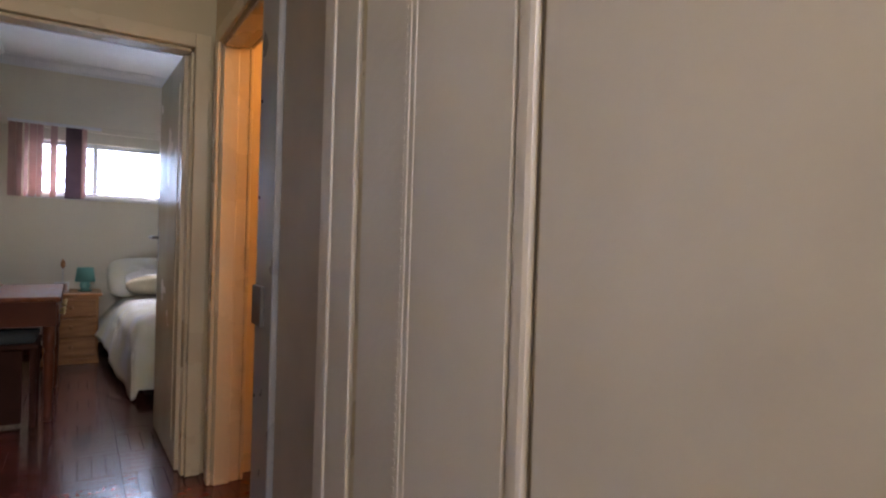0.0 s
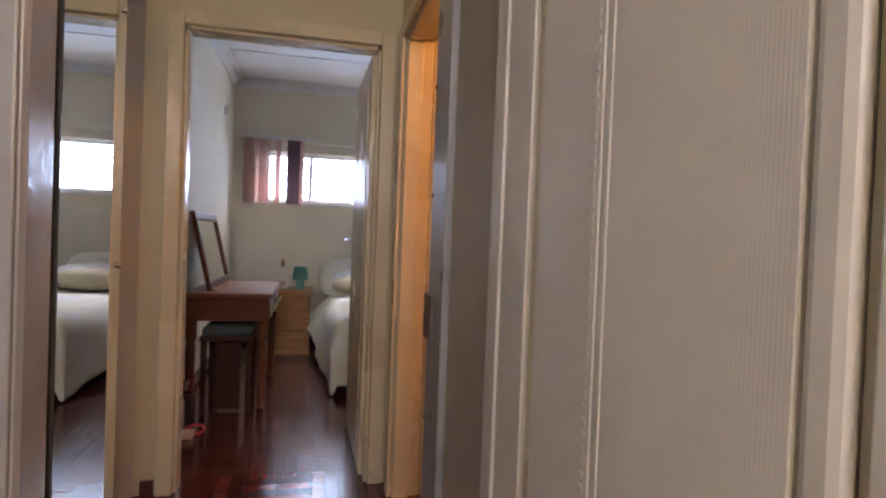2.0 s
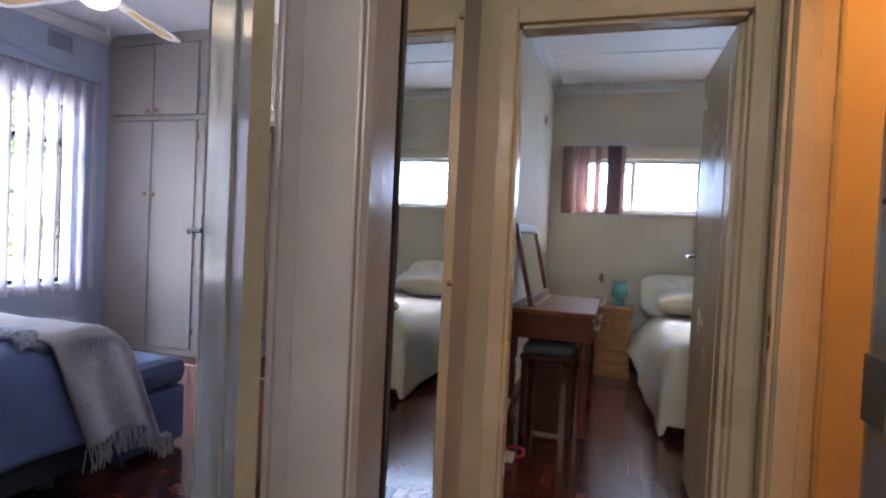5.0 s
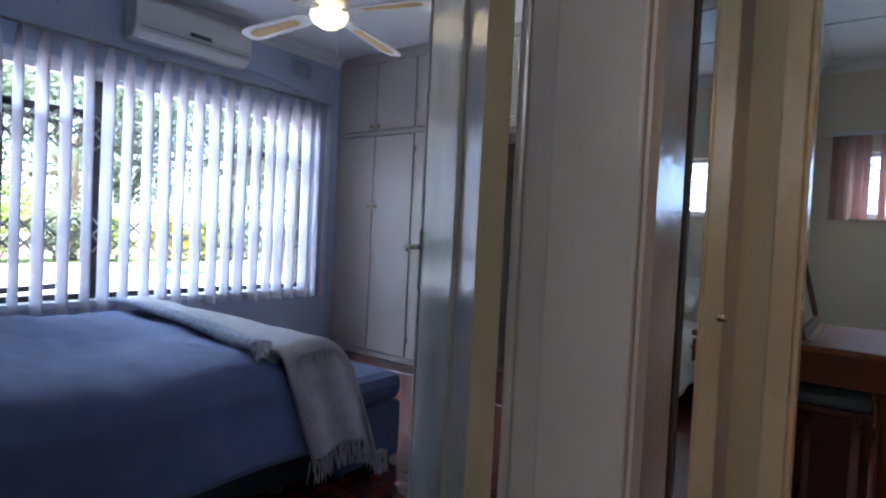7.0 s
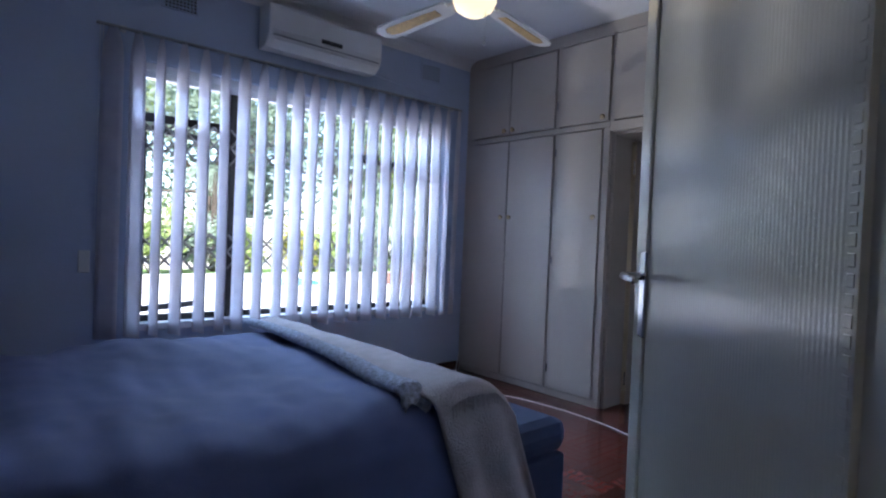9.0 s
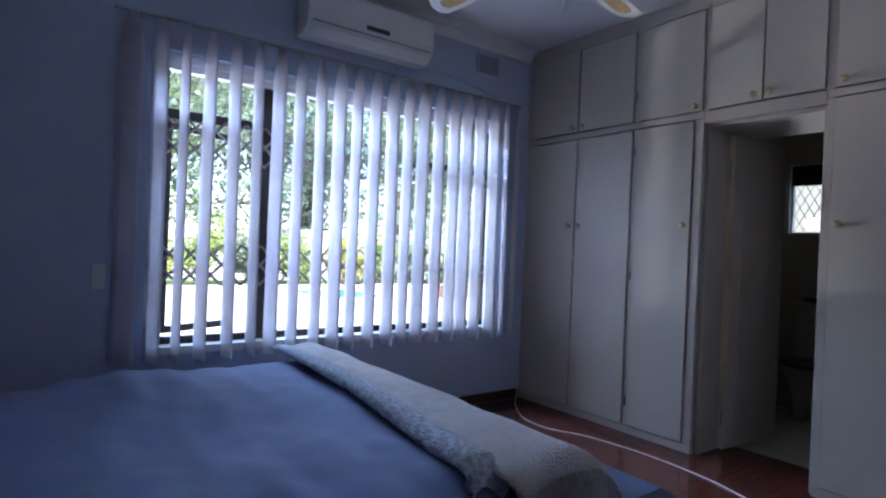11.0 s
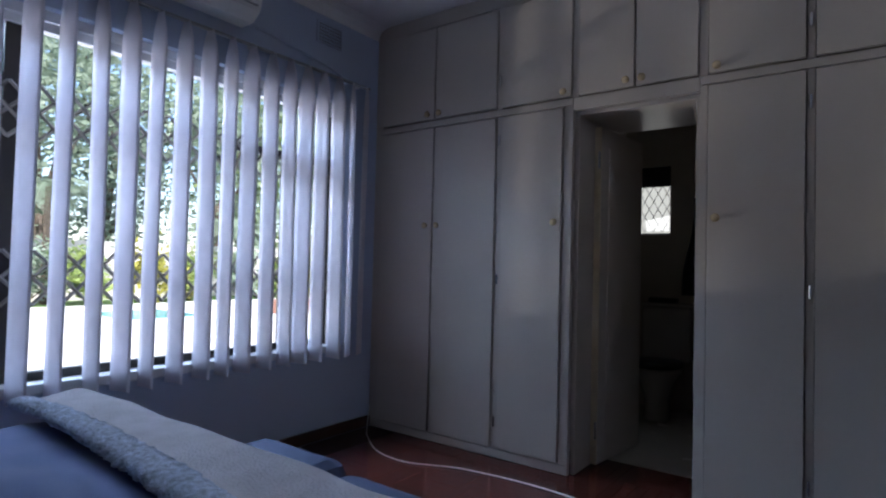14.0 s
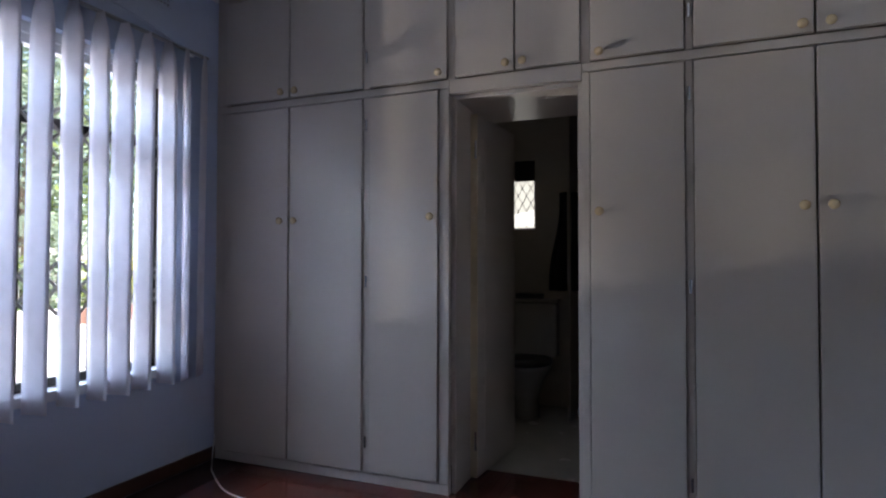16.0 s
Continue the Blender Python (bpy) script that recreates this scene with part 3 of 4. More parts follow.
for x, y in ((0.13, 4.36), (0.565, 4.36), (0.13, 5.24), (0.565, 5.24)):
    Shape().lathe([(0.018, 0), (0.022, 0.03), (0.026, 0.2), (0.030, 0.40), (0.022, 0.43), (0.034, 0.46), (0.034, 0.575)], Matrix.Translation((x, y, 0)), 12).done("leg", REDWOOD, e, smooth=True)
e = thing("dressing_mirror", 0.17, 4.6, 0.755, "wooden framed mirror leaning on the dressing table", "mirror")
tilt = Matrix.Translation((0.215, 4.80, 0.757)) @ Matrix.Rotation(radians(-13), 4, "Y")
s = Shape()
for a, b, c, d in ((-0.42, 0.42, 0, 0.055), (-0.42, 0.42, 0.47, 0.525), (-0.42, -0.365, 0.055, 0.47), (0.365, 0.42, 0.055, 0.47)):
    s.box(0, 0.028, a, b, c, d, tilt)
s.done("frame", REDWOOD, e, bevel=0.006)
Shape().box(0.006, 0.014, -0.365, 0.365, 0.055, 0.47, tilt).done("glass", MIRROR, e)
Shape().box(-0.03, 0.05, -0.40, 0.40, -0.001, 0.012, Matrix.Translation((0.215, 4.80, 0.757))).done("foot", PINE, e, bevel=0.003)

e = thing("stool", 0.36, 4.42, 0, "dark wooden stool with a teal cushion under the table", "stool")
Shape().box(0.20, 0.52, 4.24, 4.62, 0.46, 0.49).done("seat", DARKWOOD, e, bevel=0.006)
for x in (0.225, 0.495):
    for y in (4.27, 4.59):
        Shape().rod((x, y, 0), (x, y, 0.46), 0.016, 0.02).done("leg", DARKWOOD, e)
Shape().box(0.21, 0.51, 4.25, 4.61, 0.491, 0.545).done("cushion", CUSH, e, bevel=0.022)
Shape().box(0.205, 0.515, 4.50, 4.615, 0.546, 0.562).done("cloth", LINEN, e, bevel=0.006)
Shape().box(0.29, 0.44, 4.30, 4.34, 0.02, 0.46).done("board", DARKWOOD, e, bevel=0.004)

e = thing("nightstand", 0.65, 6.3, 0, "orange pine bedside chest of three drawers", "nightstand")
Shape().box(0.46, 0.86, 6.05, 6.50, 0.04, 0.585).done("body", PINE, e, bevel=0.004)
Shape().box(0.435, 0.885, 6.02, 6.52, 0.586, 0.612).done("top", PINE, e, bevel=0.008)
Shape().box(0.45, 0.87, 6.04, 6.50, 0.0, 0.045).done("plinth", PINE, e, bevel=0.004)
for i in range(3):
    z = 0.075 + i * 0.168
    Shape().box(0.475, 0.845, 6.032, 6.049, z, z + 0.15).done("drawer", PINE, e, bevel=0.007)
    Shape().lathe([(0.008, 0), (0.008, 0.01), (0.017, 0.018), (0.015, 0.027), (0.004, 0.03)], Matrix.Translation((0.66, 6.032, z + 0.078)) @ Matrix.Rotation(math.pi / 2, 4, "X"), 12).done("knob", PINE, e, smooth=True)
e = thing("table_lamp", 0.755, 6.28, 0.612, "small teal bedside lamp on the pine chest", "lamp")
Shape().lathe([(0.055, 0), (0.055, 0.01), (0.03, 0.02), (0.042, 0.05), (0.035, 0.085), (0.012, 0.105), (0.012, 0.13)], Matrix.Translation((0.755, 6.28, 0.612)), 18).done("base", TEAL, e, smooth=True)
Shape().sheet(24, 1, lambda u, v: Vector((0.755 + (0.078 - 0.016 * v) * math.cos(2 * math.pi * u), 6.28 + (0.078 - 0.016 * v) * math.sin(2 * math.pi * u), 0.70 + 0.125 * v))).done("shade", TEAL, e, smooth=True, solid=0.002)
e = thing("photo_frame", 0.58, 6.25, 0.612, "small white card standing on the bedside chest", "card")
Shape().box(0.525, 0.635, 6.235, 6.25, 0.612, 0.70).done("frame", PLASTIC, e, bevel=0.003)
Shape().box(0.54, 0.62, 6.232, 6.235, 0.625, 0.685).done("picture", mat("pale_pink_print", (0.6, 0.42, 0.36), 0.6, 0.3, 40), e)
e = thing("feather_ornament", 0.575, 6.30, 0.612, "slim stem ornament with a brown tip", "ornament")
Shape().lathe([(0.03, 0), (0.03, 0.008), (0.005, 0.02), (0.004, 0.2)], Matrix.Translation((0.585, 6.33, 0.612)), 12).done("stem", PLASTIC, e)
Shape().lathe([(0.004, 0.2), (0.018, 0.225), (0.02, 0.25), (0.006, 0.285)], Matrix.Translation((0.585, 6.33, 0.612)), 12).done("tip", PINE, e, smooth=True)
tagged(Shape().box(0.031, 0.042, 5.9, 5.97, 1.08, 1.19).done("light_switch", PLASTIC, bevel=0.003), "white plastic light switch on the cream wall", "switch")
tagged(Shape().box(0.031, 0.05, 6.05, 6.085, 2.22, 2.30).done("wall_bracket", PLASTIC, bevel=0.003), "small white bracket on the cream wall", "bracket")

e = thing("single_bed", 1.45, 5.6, 0, "single bed with white and yellow quilt under the window", "bed")
Shape().box(1.08, 1.92, 4.66, 6.60, 0.06, 0.33).done("base", BEDBASE, e, bevel=0.01)
for x in (1.14, 1.85):
    for y in (4.75, 6.5):
        Shape().rod((x, y, 0), (x, y, 0.07), 0.025).done("foot", BLACK, e)
Shape().box(1.07, 1.93, 4.64, 6.62, 0.33, 0.53).done("mattress", LINEN, e, bevel=0.03)


def quilt(u, v):
    """Across the bed in u, along it in v; it hangs at both sides and over the foot, lowest at the corner."""
    b = v * 2.16 - 0.44
    a = u * 1.68 - 0.38
    x, y, z = 1.055 + min(max(a, 0), 0.88), 4.60 + max(b, 0), 0.57
    foot = max(0.0, 1 - max(b, 0) / 1.7)
    if a < 0:
        z += a * (0.62 + 0.72 * foot)
        x += a * 0.52 * (1 - foot) - 0.03 * min(1, -a / 0.06) + (0.035 * math.sin(y * 7.5) + 0.015 * math.sin(y * 19)) * a
    elif a > 0.88:
        z -= a - 0.88
        x += 0.03
    if b < 0:
        z = min(z, 0.57 + b) - (0.06 if a < 0 else 0)
        y -= 0.03 * min(1, -b / 0.06) + 0.03 * math.sin(x * 11) * -b
    if 0 < a < 0.88 and b > 0:
        z -= 0.05 * math.exp(-min(a, 0.88 - a, b) / 0.07)
        z += 0.022 * noise.noise(Vector((x * 4, y * 4, 1))) + 0.010 * noise.noise(Vector((x * 12, y * 9, 1)))
    else:
        z -= 0.05
    return Vector((x, y, max(0.02, z)))


Shape().sheet(60, 70, quilt).done("quilt", YELLOW, e, smooth=True, solid=0.02)


def pillow(name, mt, parent, m, lx, ly, lz):
    def f(u, v):
        a, b = math.pi * (u - 0.5), 2 * math.pi * v
        cx, cy = math.copysign(abs(math.cos(b)) ** 0.45, math.cos(b)), math.copysign(abs(math.sin(b)) ** 0.45, math.sin(b))
        r = math.cos(a) ** 0.7 if math.cos(a) > 0 else 0
        w = 1 + 0.05 * noise.noise(Vector((cx * 2, cy * 2, a)))
        return m @ Vector((lx / 2 * cx * r * w, ly / 2 * cy * r * w, lz / 2 * math.sin(a) * (1 - 0.25 * (cx * cx * cy * cy))))
    sh = Shape().sheet(16, 32, f)
    bmesh.ops.remove_doubles(sh.bm, verts=sh.bm.verts, dist=0.0005)
    ob = sh.done(name, mt, parent, smooth=True)
    return ob


tagged(pillow("pillow", YELLOW, None, Matrix.Translation((1.33, 6.40, 0.72)) @ Matrix.Rotation(radians(42), 4, "X"), 0.80, 0.52, 0.18), "white pillow with yellow print on the single bed", "pillow", "bed pillows")
tagged(pillow("pillow", LINEN, None, Matrix.Translation((1.42, 6.22, 0.70)) @ Matrix.Rotation(radians(20), 4, "X"), 0.70, 0.42, 0.15), "plain white pillow on the single bed", "pillow", "bed pillows")
tagged(pillow("bolster", mat("pale_yellow_cloth", (0.66, 0.58, 0.42), 0.85, 0.1), None, Matrix.Translation((1.36, 6.0, 0.68)), 0.60, 0.19, 0.18), "pale yellow bolster cushion on the single bed", "cushion")

# things on the floor by the cream door
tagged(Shape().lathe([(0.055, 0), (0.06, 0.01), (0.06, 0.16), (0.03, 0.20), (0.022, 0.21), (0.022, 0.25), (0.03, 0.255), (0.028, 0.28)], Matrix.Translation((0.17, 4.02, 0)), 16).done("bottle", clear("clear_plastic", 0.25, (0.9, 0.92, 0.93)), smooth=True), "clear plastic bottle standing on the parquet", "bottle")
tagged(Shape().box(0.09, 0.17, 3.93, 4.05, 0, 0.17).done("jar", PLASTIC, bevel=0.02), "white plastic container on the parquet", "container")
s = Shape()
for i in range(24):
    a, b = 2 * math.pi * i / 24, 2 * math.pi * (i + 1) / 24
    s.rod((0.25 + 0.05 * math.cos(a), 3.92 + 0.05 * math.sin(a), 0.02 + 0.01 * math.sin(a)), (0.25 + 0.05 * math.cos(b), 3.92 + 0.05 * math.sin(b), 0.02 + 0.01 * math.sin(b)), 0.009, seg=6)
tagged(s.done("cable_coil", RED), "coil of red and white cable on the parquet", "cable")
tagged(Shape().box(0.19, 0.26, 3.80, 3.87, 0, 0.045).done("plug_adaptor", PLASTIC, bevel=0.01), "white plug adaptor on the parquet", "adaptor")

# ---- blue bedroom: wardrobe ----
YF = 4.97
e = thing("built_in_wardrobe", -1.9, 5.2, 0, "cream painted built-in wardrobe filling the wall", "wardrobe")
lower = [(-3.775, -3.322), (-3.312, -2.838), (-2.79, -2.395), (-1.625, -1.222), (-1.182, -0.730), (-0.720, -0.270)]
upper = [(-3.775, -3.322), (-3.312, -2.838), (-2.79, -2.345), (-2.300, -1.992), (-1.982, -1.675), (-1.625, -1.222), (-1.182, -0.730), (-0.720, -0.270)]
s = Shape()
for a, b in ((-3.855, -3.78), (-2.834, -2.794), (-2.39, -2.335), (-1.665, -1.63), (-1.218, -1.186), (-0.266, -0.115)):
    s.box(a, b, YF, YF + 0.04, 0.055, 2.082)
for a, b in ((-3.855, -3.78), (-2.834, -2.794), (-2.341, -2.304), (-1.671, -1.63), (-1.218, -1.186), (-0.266, -0.115)):
    s.box(a, b, YF, YF + 0.04, 2.126, 2.79)
s.box(-3.855, -2.335, YF, YF + 0.04, 2.083, 2.125).box(-1.665, -0.115, YF, YF + 0.04, 2.083, 2.125).box(-2.334, -1.666, YF - 0.001, YF + 0.04, 2.052, 2.125)
s.box(-3.855, -0.115, YF, YF + 0.04, 2.761, H1).box(-3.855, -2.335, YF, YF + 0.04, 0, 0.054).box(-1.665, -0.115, YF, YF + 0.04, 0, 0.054)
s.done("frame", WARDFRAME, e, bevel=0.004)
# brown sheet behind the doors; gap shade is put into its colour
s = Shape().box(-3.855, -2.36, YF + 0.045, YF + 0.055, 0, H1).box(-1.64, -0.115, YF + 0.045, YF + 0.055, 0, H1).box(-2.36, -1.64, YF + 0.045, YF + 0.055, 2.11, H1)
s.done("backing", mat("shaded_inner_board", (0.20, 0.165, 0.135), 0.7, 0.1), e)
s = Shape().box(-2.334, -2.31, YF + 0.041, 5.56, 0, 2.052).box(-1.69, -1.666, YF + 0.041, 5.56, 0, 2.052).box(-2.31, -1.69, YF + 0.041, 5.56, 2.03, 2.052)
s.done("passage_lining", WARDFRAME, e, bevel=0.003)
for i, (a, b) in enumerate(lower):
    Shape().box(a, b, YF - 0.012, YF + 0.014, 0.062, 2.074).done("door", WARD, e, bevel=0.003)
for a, b in upper:
    Shape().box(a, b, YF - 0.012, YF + 0.014, 2.134, 2.752).done("door", WARD, e, bevel=0.003)
prof = [(0.008, 0), (0.008, 0.012), (0.019, 0.018), (0.021, 0.026), (0.014, 0.034), (0.002, 0.036)]
for x, z in ((-3.365, 1.42), (-3.27, 1.42), (-2.43, 1.42), (-1.585, 1.42), (-0.775, 1.42), (-0.675, 1.42), (-3.365, 2.165), (-3.27, 2.165), (-2.385, 2.16), (-2.03, 2.165), (-1.945, 2.165), (-1.585, 2.16), (-0.775, 2.165), (-0.675, 2.165)):
    Shape().lathe(prof, Matrix.Translation((x, YF - 0.012, z)) @ Matrix.Rotation(math.pi / 2, 4, "X"), 14).done("knob", KNOB, e, smooth=True)
for x in (-2.814, -1.202):
    for z in (0.22, 1.08, 1.93, 2.3):
        Shape().rod((x, YF - 0.006, z - 0.03), (x, YF - 0.006, z + 0.03), 0.006, seg=8).done("hinge", CHROME, e)

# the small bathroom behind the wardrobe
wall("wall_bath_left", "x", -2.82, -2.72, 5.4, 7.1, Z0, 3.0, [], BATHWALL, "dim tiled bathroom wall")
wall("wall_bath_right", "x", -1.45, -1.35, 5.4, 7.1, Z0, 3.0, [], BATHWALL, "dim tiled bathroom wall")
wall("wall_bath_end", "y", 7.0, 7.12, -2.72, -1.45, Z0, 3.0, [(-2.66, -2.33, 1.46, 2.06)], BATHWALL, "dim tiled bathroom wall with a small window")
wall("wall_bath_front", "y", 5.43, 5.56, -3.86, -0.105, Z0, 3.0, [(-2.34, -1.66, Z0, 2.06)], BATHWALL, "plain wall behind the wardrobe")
structure(Shape().box(-2.82, -1.35, 5.42, 7.12, 2.5, 2.6).done("ceiling_bath", CEIL), "white bathroom ceiling", "ceiling")
structure(Shape().box(-2.72, -1.45, 5.42, 7.0, -0.15, -0.004).done("floor_bath", TILE), "pale tiled bathroom floor", "floor")
e = structure(thing("window_3", -2.44, 7.0, 1.46, "small bathroom window with diamond lattice", "window"), "small window with diamond lattice and dark blind", "window")
s = Shape()
for a, b, c, d in ((-2.66, -2.33, 1.46, 1.48), (-2.66, -2.33, 2.04, 2.06), (-2.66, -2.645, 1.48, 2.04), (-2.345, -2.33, 1.48, 2.04)):
    s.box(a, b, 7.04, 7.07, c, d)
s.box(-2.66, -2.33, 6.98, 7.04, 1.461, 1.475)
s.done("frame", WHITE_FRAME, e, bevel=0.002)
g = Shape().box(-2.645, -2.345, 7.05, 7.054, 1.48, 2.04).done("glass", GLASS, e)
g.visible_shadow = False
Shape().box(-2.655, -2.335, 7.02, 7.03, 1.88, 2.055).done("roller_blind", DARKCLOTH, e)
lattice(7.08, "y", -2.645, -2.345, 1.49, 2.03, 0.067, 4, e, 0.003)
# added panel whose glow makes the bathroom window bright
structure(Shape().box(-2.9, -1.9, 7.6, 7.7, 1.0, 2.6).done("backdrop_bath", glow("glowing_bath_backdrop", (0.95, 0.93, 0.78), 0.30, 0.02)), "added glowing panel outside the bathroom window", "backdrop")
leaf("door", (-2.288, 5.24), (-2.225, 5.82), 2.0, "grey-white painted bathroom door standing open", bead=False, face=WARD, edge=WARD, handles=())
e = thing("toilet", -2.3, 6.8, 0, "white ceramic toilet with cistern in the dim bathroom", "toilet")
Shape().box(-2.50, -2.12, 6.80, 6.99, 0.42, 0.86).done("cistern", CERAMIC, e, bevel=0.025)
Shape().box(-2.51, -2.11, 6.79, 6.99, 0.861, 0.89).done("lid", CERAMIC, e, bevel=0.01)
Shape().lathe([(0.10, 0), (0.09, 0.15), (0.13, 0.28), (0.19, 0.38), (0.19, 0.41)], Matrix.Translation((-2.31, 6.60, 0)) @ Matrix.Diagonal((1, 1.2, 1, 1)), 24).done("bowl", CERAMIC, e, smooth=True)
Shape().lathe([(0.195, 0.41), (0.2, 0.42), (0.19, 0.445), (0.0, 0.45)], Matrix.Translation((-2.31, 6.60, 0)) @ Matrix.Diagonal((1, 1.2, 1, 1)), 24).done("seat", BLACK, e, smooth=True)
tagged(Shape().box(-2.46, -2.24, 6.84, 6.95, 0.89, 0.93).done("black_tray", BLACK, bevel=0.01), "dark tray on the cistern", "tray")
tagged(Shape().sheet(14, 20, lambda u, v: Vector((-1.98 + (u - 0.5) * (0.14 + 0.16 * v) + 0.015 * math.sin(v * 6), 6.62 + 0.03 * math.sin(u * 17) , 1.72 - 0.75 * v))).done("towel", DARKCLOTH, smooth=True, solid=0.02), "dark towel hanging in the dim bathroom", "towel")
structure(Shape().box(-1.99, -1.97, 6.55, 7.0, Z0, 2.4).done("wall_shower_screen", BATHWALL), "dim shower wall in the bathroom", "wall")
e = thing("basin_pedestal", -1.72, 6.2, 0, "white ceramic basin in the dim bathroom", "basin")
Shape().box(-1.75, -1.46, 6.0, 6.4, 0.0, 0.30).done("basin", CERAMIC, e, bevel=0.05)

# ---- blue bedroom: window, blind, wall fittings ----
e = structure(thing("window_1", -3.95, 3.42, 0.56, "wide window", "window"), "wide bronze-framed window with a security lattice", "window")
s = Shape()
X0, X1 = -3.975, -3.935
for a, b, c, d in ((2.20, 4.64, 0.61, 0.65), (2.20, 2.25, 0.65, 2.15), (4.59, 4.64, 0.65, 2.15), (2.775, 2.845, 0.65, 2.15), (3.83, 3.89, 0.65, 2.15), (2.25, 2.775, 1.88, 1.935), (3.89, 4.59, 1.80, 1.85), (4.23, 4.26, 0.65, 1.80)):
    s.box(X0, X1, a, b, c, d)
s.done("frame", BROWN_FRAME, e, bevel=0.004)
Shape().box(X0 - 0.01, X1 + 0.01, 2.20, 4.64, 2.151, 2.24).box(X1 + 0.01, X1 + 0.03, 2.20, 4.64, 2.19, 2.24).done("head_rail", WHITE_FRAME, e, bevel=0.004)
Shape().box(-3.975, -3.85, 2.16, 4.68, 0.561, 0.609).done("sill", WHITE_FRAME, e, bevel=0.006)
# the first sash stands a little open
sm = Matrix.Translation((-3.985, 2.25, 0)) @ Matrix.Rotation(radians(24), 4, "Z")
s = Shape()
for a, b, c, d in ((0, 0.52, 0.66, 0.70), (0, 0.52, 1.83, 1.87), (0, 0.04, 0.70, 1.83), (0.48, 0.52, 0.70, 1.83)):
    s.box(-0.03, 0, a, b, c, d, sm)
s.done("open_sash", BROWN_FRAME, e, bevel=0.003)
for a, b, c, d in ((2.845, 3.83, 0.65, 2.15), (2.25, 2.775, 1.935, 2.15), (3.89, 4.23, 0.65, 1.80), (4.26, 4.59, 0.65, 1.80), (3.89, 4.59, 1.85, 2.15)):
    g = Shape().box(-3.957, -3.953, a, b, c, d).done("pane", GLASS, e)
    g.visible_shadow = False
e = thing("security_trellis", -3.92, 3.42, 0.61, "pale steel concertina security trellis inside the window", "security gate")
lattice(-3.925, "x", 2.22, 4.62, 1.66, 1.90, 0.115, 2, e, 0.0085)
lattice(-3.925, "x", 2.22, 4.62, 0.94, 1.18, 0.115, 2, e, 0.0085)
for y in (2.23, 4.61):
    Shape().box(-3.93, -3.915, y - 0.01, y + 0.01, 0.611, 2.15).done("upright", LATTICE, e)

e = thing("vertical_blind", -3.83, 3.4, 0.53, "white fabric vertical blind turned open at a wide window", "blind")
Shape().box(-3.842, -3.818, 1.96, 4.86, 2.382, 2.396).done("rail", GREYPL, e, bevel=0.003)
for y in (2.1, 3.0, 3.9, 4.75):
    Shape().box(-3.86, -3.835, y - 0.015, y + 0.015, 2.37, 2.405).done("bracket", WHITE_FRAME, e)
n = 22
for i in range(n):
    y = 2.04 + i * (4.80 - 2.04) / (n - 1)
    turn = radians(17 - 0.7 * i + 5 * math.sin(i * 2.3))
    wide = 0.128
    if i in (0, 1):
        turn = radians(55 if i == 0 else 30)
    if i >= n - 2:
        turn = radians(-62)
    sway = 0.012 * math.sin(i * 1.7)
    m = Matrix.Translation((-3.79, y, 0)) @ Matrix.Rotation(turn, 4, "Z")

    def slat(u, v, m=m, sway=sway, w=wide):
        k = v ** 2
        pinch = 1.0 if v < 0.93 else 1.0 - 0.62 * ((v - 0.93) / 0.07)
        return m @ Vector(((u - 0.5) * w * pinch, sway * (1 - k) + 0.006 * math.sin(u * 3.1), 0.535 + (2.372 - 0.535) * v))

    Shape().sheet(4, 20, slat).done("slat", SLAT, e, smooth=True, solid=0.0015)
for y in (1.975, 1.99):
    Shape().rod((-3.80, y, 1.05), (-3.80, y, 2.38), 0.0018, seg=5).done("cord", PLASTIC, e)

e = thing("air_conditioner", -3.75, 3.39, 2.5, "white split air conditioner high on the blue wall", "air conditioner")
prof = [(-3.859, 2.475), (-3.745, 2.48), (-3.685, 2.53), (-3.67, 2.59), (-3.675, 2.74), (-3.70, 2.77), (-3.859, 2.77)]
s = Shape()
rows = [[s.bm.verts.new((x, y, z)) for x, z in prof] for y in (2.935, 3.85)]
for i in range(len(prof)):
    j = (i + 1) % len(prof)
    s.bm.faces.new((rows[0][i], rows[0][j], rows[1][j], rows[1][i]))
s.bm.faces.new(rows[0])
s.bm.faces.new(rows[1][::-1])
s.done("body", PLASTIC, e, bevel=0.012)
Shape().box(-0.004, 0.004, 2.975, 3.81, -0.040, 0.040, Matrix.Translation((-3.711, 0, 2.501)) @ Matrix.Rotation(radians(50), 4, "Y")).done("louvre", PLASTIC, e, bevel=0.004)
Shape().box(-3.684, -3.6665, 2.965, 3.82, 2.547, 2.552).done("seam", GREYPL, e)
Shape().box(-3.672, -3.667, 3.325, 3.495, 2.578, 2.608).done("display", BLACK, e, bevel=0.004)
cu = bpy.data.curves.new("cable", "CURVE")
cu.dimensions, cu.bevel_depth = "3D", 0.009
sp = cu.splines.new("BEZIER")
pts = [(-3.85, 3.83, 2.52), (-3.85, 4.1, 2.50), (-3.85, 4.45, 2.455), (-3.85, 4.70, 2.40), (-3.85, 4.84, 2.395)]
sp.bezier_points.add(len(pts) - 1)
for b, p in zip(sp.bezier_points, pts):
    b.co, b.handle_left_type, b.handle_right_type = p, "AUTO", "AUTO"
cu.materials.append(BLUE_WALL)
tagged(new("wall_cable", cu), "painted-over cable running along the blue wall", "cable")


